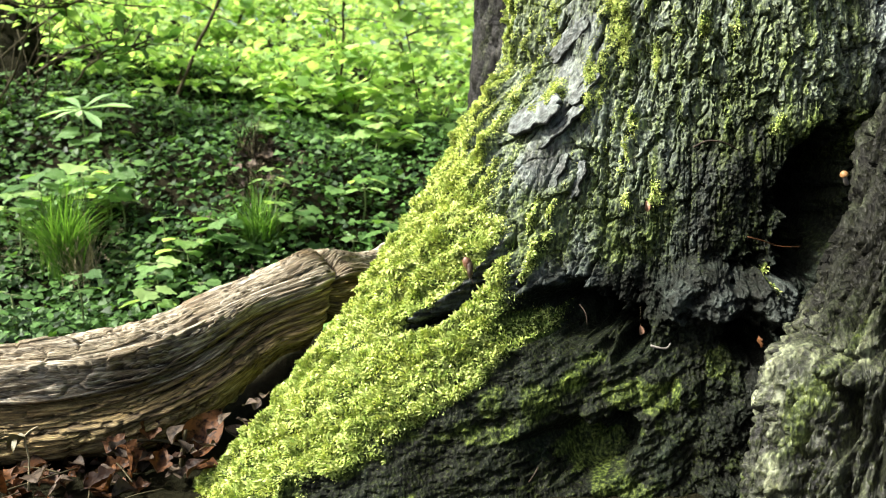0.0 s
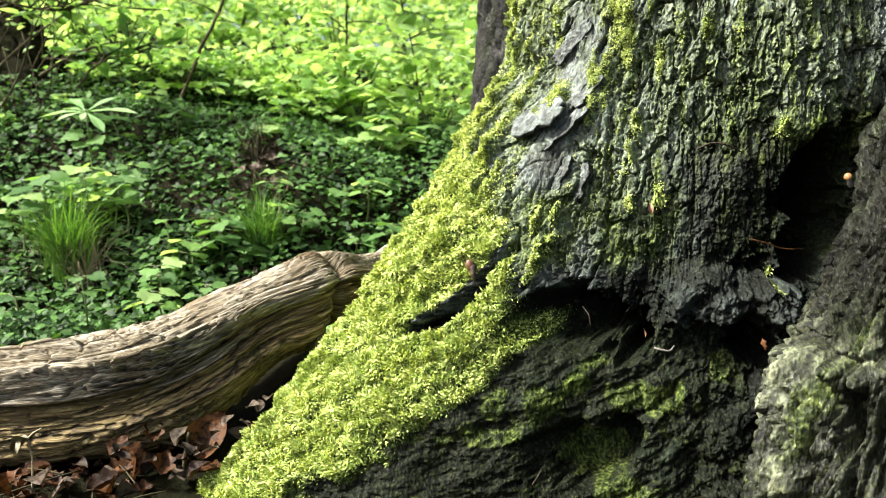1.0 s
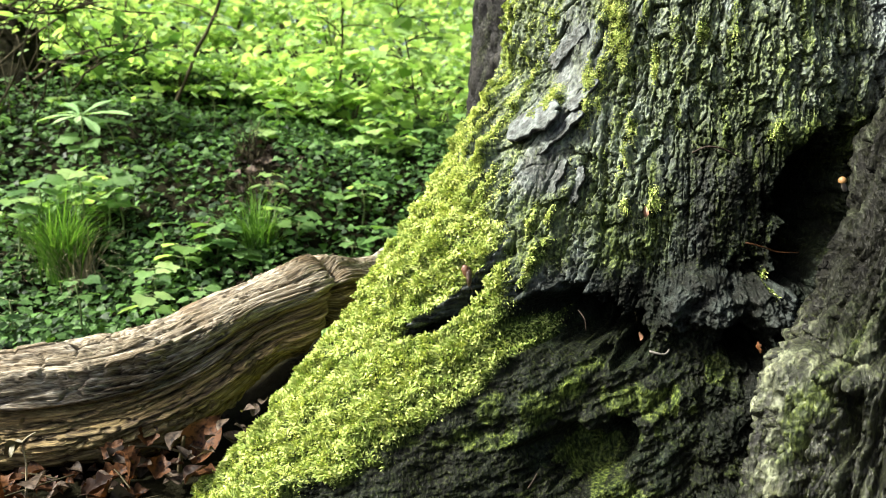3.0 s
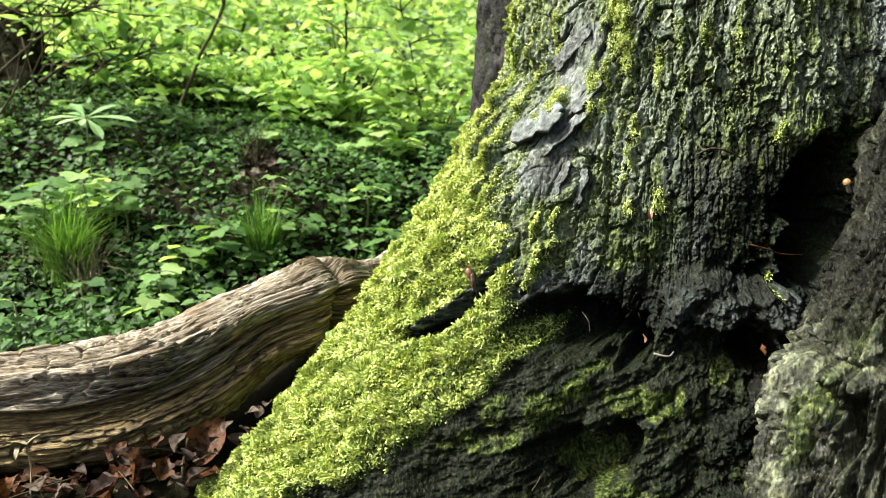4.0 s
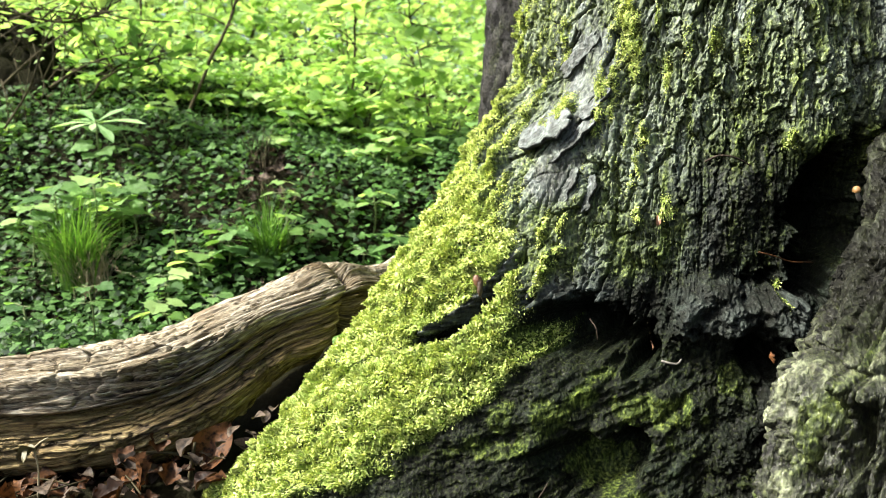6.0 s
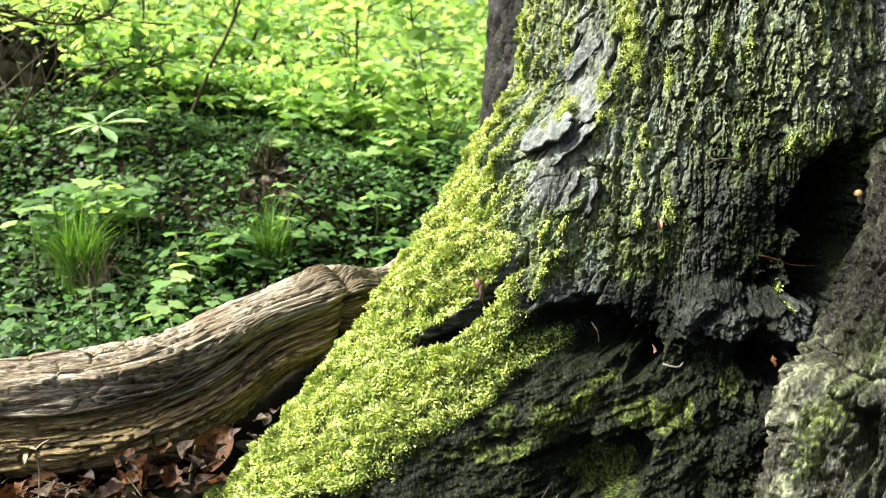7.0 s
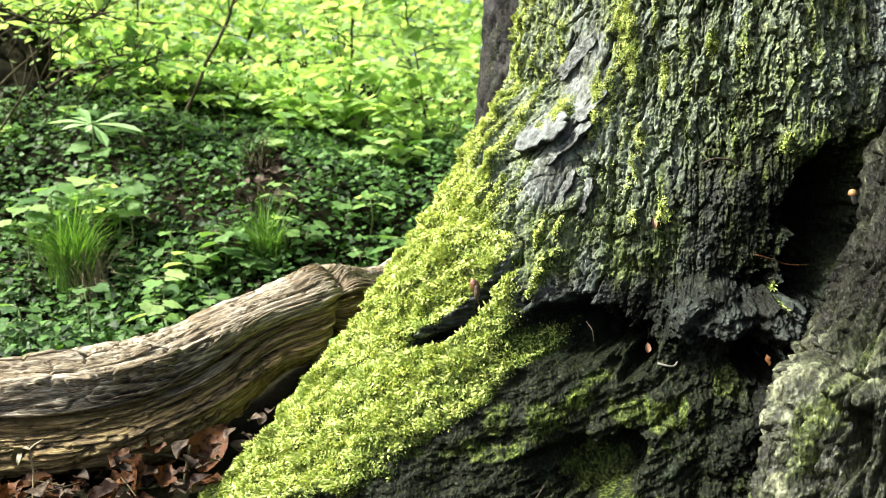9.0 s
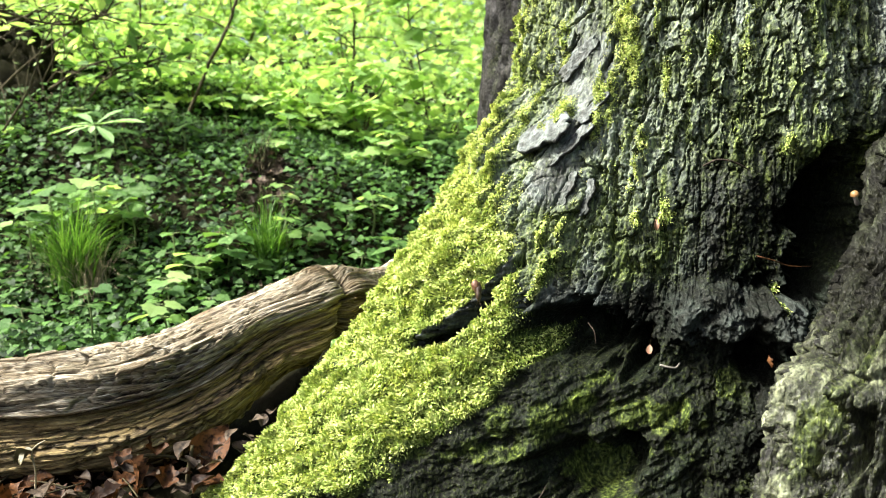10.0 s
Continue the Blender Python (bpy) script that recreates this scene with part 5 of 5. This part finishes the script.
def build_small():
    P = at_ray
    rows = ((-.315, -.285, 1.10, .100, -10, 60, 20, DRY, 2, "large red-brown dead leaf leaning under the log"), (-.255, -.262, 1.13, .042, 60, 35, -20, DRY_GREY, 2, "greyish pink dead leaf under the log"),
            (-.285, -.305, 1.07, .05, 110, 20, 0, DRY, 1, "curled brown oak leaf beside the moss"), (-.335, -.315, 1.03, .055, 40, 15, 10, DRY_GREY, 1, "pale curled dead leaf beside the moss"),
            (-.43, -.315, 1.0, .06, 200, 15, 30, DRY, 0, "brown lobed oak leaf on the litter"), (-.46, -.325, 0.97, .055, 300, 30, 10, DRY, 0, "russet lobed oak leaf on the litter"),
            (-.52, -.32, 0.96, .06, 20, 10, -20, DRY_GREY, 1, "faded grey oak leaf on the litter"), (-.56, -.325, 0.94, .05, 150, 5, 15, DRY, 3, "curled orange-brown leaf on the litter"),
            (-.375, -.262, 1.09, .05, 30, 50, 10, DRY, 0, "brown oak leaf tipped against the log"), (-.345, -.268, 1.09, .045, -40, 45, 0, DRY_GREY, 2, "grey-brown curled leaf under the log"),
            (-.40, -.285, 1.04, .05, 70, 35, -10, DRY_GREY, 0, "faded lobed leaf on the litter"), (-.365, -.305, 1.02, .05, 15, 40, 20, DRY, 0, "rust-brown oak leaf on the litter"),
            (-.325, -.312, 1.03, .045, -60, 40, 0, DRY, 2, "dull red-brown leaf at the moss edge"), (-.30, -.275, 1.10, .04, 120, 50, 0, DRY_GREY, 1, "pale folded leaf at the moss edge"),
            (-.43, -.28, 1.05, .045, -25, 45, 15, DRY, 1, "brown leaf standing in litter by log"),
            (-.395, -.30, 1.03, .05, 80, 40, 5, DRY, 3, "curled brown leaf propped on litter"), (-.355, -.29, 1.06, .045, 250, 25, -15, DRY, 1, "small brown leaf near the log"))
    for a, b, y, size, yaw, pitch, roll, mat, shape, label in rows:
        p = P(a, b, y)
        p[2] = max(p[2], float(ground_z(p[0], p[1])) + 0.012)
        fallen_leaf(tuple(p), size * 0.8, yaw, pitch, roll, mat, shape, label)
    # chips of pale bark along the foot of the moss
    rng = np.random.default_rng(77)
    for i in range(14):
        k = i / 13
        p = P(-.345 + .115 * k + rng.normal(0, .008), -.30 + .085 * k + rng.normal(0, .008), 1.045 + 0.03 * k)
        me = mesh_np("bark_chip", CURLED[2][0] * np.array([0.8, 1, 0.6]) * rng.uniform(0.014, 0.028), CURLED[2][1])
        ob = part("bark_chip", me, DRY_GREY, at=pose(*p, rng.uniform(-20, 40), rng.uniform(-30, 30), rng.uniform(0, 360)))
        tagged(ob, "thin pale bark chip at the foot of the moss", "bark chip", "bark chips by the moss")
    # dry sprout before the log
    p = P(-.535, -.30, 0.99)
    sp = thing("dry_sprout", "small withered sprout with two pale yellow leaves", "sprout", pose(*p))
    part("stem", tube_mesh("stem", smooth_path([(0, 0, -0.03), (0.004, 0, 0.02), (0.002, 0, 0.05), (0.02, 0, 0.062)], 10), np.linspace(0.0016, 0.001, 10), 6), STRAW, sp)
    for yaw, k in ((95, 0.028), (150, 0.024)):
        part("leaf", mesh_np("leaf", CURLED[2][0] * k, CURLED[2][1]), YELLOWED, sp, at=pose(0.003, 0, 0.045, -25, 20, yaw))
    # upright stub of twig
    stick("twig_stub", "short dark twig stub with a pale broken tip", [P(-.335, -.30, 1.09), P(-.332, -.275, 1.09), P(-.328, -.248, 1.09)], 0.004, 0.0025, TWIG, "twig", n=10, seed=8)
    stick("twig", "thin straight twig lying under the log", [P(-.40, -.262, 1.09), P(-.36, -.262, 1.11), P(-.315, -.275, 1.12)], 0.0025, 0.002, TWIG, "twig", n=8, seed=9)
    for i in range(16):
        x, y = rng.uniform(-0.85, -0.40), rng.uniform(0.86, 1.08)
        yaw = rng.uniform(0, math.pi)
        L = rng.uniform(0.02, 0.06)
        z = float(ground_z(x, y)) + rng.uniform(0.012, 0.025)
        dx, dy = math.cos(yaw) * L, math.sin(yaw) * L
        stick("twig", "short broken twig lying in the leaf litter", [(x - dx, y - dy, z), (x, y + 0.004, z + 0.004), (x + dx, y + dy, z + rng.uniform(-0.006, 0.012))], 0.0014, 0.0009, TWIG, "twig", 6, 0.2, 8, 40 + i)
    # fungus on the root
    m = thing("mushroom", "tiny orange-brown mushroom with white stalk on the root", "mushroom", pose(*P(.532, .082, 0.945), 12, -14, 0))
    t = np.linspace(0, 1, 8)
    a = np.linspace(0, 2 * np.pi, 14, endpoint=False)
    r, h = 0.0050 * np.sin(t * 1.9), 0.002 + 0.0052 * np.cos(t * 1.9)
    cap = np.stack([r[:, None] * np.cos(a), r[:, None] * np.sin(a), np.broadcast_to(h[:, None], (8, 14))], -1).reshape(-1, 3)
    part("cap", mesh_np("cap", cap, grid_faces(14, 8, True)), ORANGE, m)
    part("stalk", tube_mesh("stalk", smooth_path([(0.004, 0.002, -0.012), (0.001, 0, -0.005), (0, 0, 0.004)], 8), np.linspace(0.003, 0.0025, 8), 8), WHITE, m)
    # root fibres and scraps in the hollows
    stick("root_fibre", "short white curled root fibre in the hollow", [P(.279, -.139, .985), P(.290, -.142, .98), P(.299, -.143, .98), P(.305, -.137, .99)], 0.0017, 0.0012, WHITE, "root", n=12, rough=0.1)
    stick("root_fibre", "thin grey root fibre hanging in a hole", [P(.186, -.085, 1.02), P(.194, -.097, 1.01), P(.196, -.112, 1.01)], 0.0009, 0.0007, DRY_GREY, "root", n=10, rough=0.1)
    stick("root_fibre", "reddish thin root in the dark hollow", [P(.405, .003, 1.02), P(.425, -.002, 1.02), P(.445, -.009, 1.03), P(.475, -.010, 1.04)], 0.0011, 0.0005, DRY, "root", n=12, rough=0.1)
    stick("root_fibre", "pale root fibre crossing the bark", [P(.335, .120, 1.05), P(.352, .128, 1.04), P(.37, .127, 1.04), P(.395, .115, 1.05)], 0.0016, 0.0009, DRY_GREY, "root", n=12, rough=0.1)
    stick("root_fibre", "fine hooked fibre low on the root", [P(.120, -.318, .93), P(.128, -.306, .93), P(.132, -.298, .93)], 0.001, 0.0008, DRY_GREY, "root", n=8, rough=0.1)
    p = P(.424, -.142, .95)
    fallen_leaf(tuple(p), 0.016, 75, 80, 10, DRY, 0, "brown folded leaf scrap in the hollow")
    # a leaf scrap that turns on a silk thread before a hole
    p = P(.266, -.119, 0.985)
    hung = thing("hanging_leaf_scrap", "tiny orange-brown leaf scrap hanging on a silk thread", "leaf scrap", pose(*p))
    part("scrap", mesh_np("scrap", (CURLED[2][0] - np.array([0, 0.5, 0])) * np.array([0.9, 1, 0.5]) * 0.013, CURLED[2][1]), RUST, hung, at=pose(0, 0, 0, 80, 0, 20))
    part("silk_thread", tube_mesh("silk_thread", [(0, 0, 0.007), (0, 0.004, 0.02), (0, 0.008, 0.034)], [0.00008, 0.00008, 0.00008], 5), TWIG, hung)
    # the snail that creeps down the edge of the moss
    b0 = trunk_point(np.array([-48.0]), np.array([0.308]))[0][0] + np.array([-0.011, -0.007, 0.002])
    snail = thing("snail", "small brown snail creeping head-down on mossy bark", "snail", pose(*b0, 0, 0, -8))
    t = np.linspace(0.02, 0.98, 16)
    a = np.linspace(0, 2 * np.pi, 18, endpoint=False)
    T, A = np.meshgrid(t, a, indexing="ij")
    w = np.sin(np.pi * T) ** 0.5 * (0.62 + 0.42 * T) * (1 + 0.035 * np.sin(T * 26 + A) + 0.10 * np.cos(A - 0.8) * (1 - T))
    shell = np.stack([0.0070 * w * np.cos(A) + 0.003 * (1 - T) ** 2, 0.0060 * w * np.sin(A) - 0.003, 0.020 * (T - 0.40)], -1)
    part("shell", mesh_np("shell", shell.reshape(-1, 3), grid_faces(18, 16, True)), SHELL, snail, "glossy pinkish-brown whorled shell")
    foot = part("body", tube_mesh("body", smooth_path([(0.005, 0.000, 0.009), (0.0055, -0.004, -0.002), (0.006, -0.006, -0.011), (0.007, -0.006, -0.019)], 14), np.interp(np.linspace(0, 1, 14), [0, 0.3, 0.75, 1], [0.0012, 0.0050, 0.0042, 0.0016]), 12, 0.15), SLIME, snail, "dark brown slimy foot and head")
    for dx in (-0.003, 0.003):
        part("feeler", tube_mesh("feeler", smooth_path([(0.007, -0.006, -0.017), (0.007 + dx, -0.008, -0.022), (0.007 + 1.6 * dx, -0.008, -0.027)], 6), np.linspace(0.0006, 0.0004, 6), 5), SLIME, foot)
    b1 = trunk_point(np.array([-26.2]), np.array([0.385]))[0][0] + np.array([-0.002, -0.004, 0])
    sc = part("bud_scale", mesh_np("bud_scale", CURLED[2][0] * np.array([0.6, 1, 1.0]) * 0.018, CURLED[2][1]), RUST, at=pose(*b1, 80, 0, -10))
    tagged(sc, "tiny orange-brown scale stuck to the bark", "bud scale")
    return snail, hung


ORANGE = plain("orange_skin", (0.10, 0.045, 0.014), (0.30, 0.17, 0.06), 0.45)
WHITE = plain("white_fibre", (0.07, 0.062, 0.05), (0.15, 0.14, 0.12), 0.7)
RUST = plain("bud_brown", (0.09, 0.045, 0.026), (0.26, 0.145, 0.085), 0.45)
YELLOWED = plain("yellowed_leaf", (0.035, 0.032, 0.012), (0.10, 0.088, 0.034), 0.6)
SLIME = plain("snail_skin", (0.016, 0.010, 0.006), (0.06, 0.036, 0.022), 0.35, 300)
SHELL = plain("snail_shell", (0.06, 0.028, 0.015), (0.17, 0.085, 0.05), 0.35, 140)
SNAIL, SCRAP = build_small()


def build_mound():
    """The dark heap of earth with roots at the top of the bank."""
    c = at_ray(-.60, .215, 3.3)
    u, v = np.linspace(0, 2 * np.pi, 140, endpoint=False), np.linspace(0.02, 1, 60)
    U, V = np.meshgrid(u, v)
    n = fbm(np.cos(U) * 2, np.sin(U) * 2, V * 3, 6, 3, 0.65)
    R = 0.55 * V * (1 + 0.35 * n)
    X, Y, Z = R * np.cos(U) * 1.15, R * np.sin(U) * 0.6, 0.40 * (1 - V ** 1.8) * (1 + 0.5 * n) - 0.12
    ob = part("earth_mound", mesh_np("earth_mound", np.stack([X, Y, Z], -1).reshape(-1, 3), grid_faces(140, 60, True)), SOIL, at=pose(*c))
    tagged(ob, "dark heap of bare earth with dead twigs", "mound")
    rng = np.random.default_rng(91)
    for i in range(26):
        a, b = rng.uniform(-.62, -.47), rng.uniform(.17, .31)
        d = rng.normal(0, 1, 2) * np.array([.022, .05])
        y = rng.uniform(2.75, 2.95)
        stick("twig", "thin dead twig tangled on the earth mound", [at_ray(a - d[0], b - abs(d[1]), y), at_ray(a + .004, b, y - .05), at_ray(a + d[0], b + abs(d[1]), y)], 0.0025, 0.0015, TWIG, "twig", 6, 0.2, 8, i)


build_mound()


def motions():
    # the fingered leaf rocks on its still stem
    rows = [(0, 7), (0.5, -2), (1, 3), (1.5, 8), (2, 15), (2.5, -2), (3.2, 6), (4.0, 0), (4.5, 6), (5.0, 13), (5.5, 0), (6.2, 5), (7.0, 8), (7.5, -5), (8.0, 0), (8.5, 6), (9.0, -4), (9.5, 3), (10.0, 8)]
    walk(CHESTNUT_LEAF, [(t, pose(0, 0, CHESTNUT_H, 0, 6 - a, 0)) for t, a in rows])
    # the snail creeps down, the scrap turns on its thread
    m = SNAIL.matrix_basis.copy()
    down = [(0, 0, 0), (1, 0.6, -3), (2, 1.8, 2), (4, 3.9, -2), (5, 4.6, 0), (7, 6.8, 4), (8.5, 7.8, 2), (10, 8.5, 3)]
    walk(SNAIL, [(t, Matrix.Translation((0.0001 * d, -0.0002 * d, -0.001 * d)) @ m @ pose(0, 0, 0, 0, a, 0)) for t, d, a in down])
    m = SCRAP.matrix_basis.copy()
    turns = [(0, 0), (0.6, 35), (1, 55), (2, 72), (3, 95), (4, 80), (4.6, 40), (5, 10), (5.6, 30), (6.3, 65), (7, 78), (7.8, 40), (8.5, 5), (9.2, -25), (10, -48)]
    walk(SCRAP, [(t, m @ pose(0, 0, 0, 0, 0, a)) for t, a in turns])
    # a light breeze in the brighter seedlings
    for i, ob in enumerate(SWAYING[:10]):
        m = ob.matrix_basis.copy()
        walk(ob, [(k * 0.5, m @ pose(0, 0, 0, 1.2 * math.sin(k * 0.9 + i * 1.7), 1.6 * math.sin(k * 1.15 + i * 2.3), 0)) for k in range(21)])


motions()
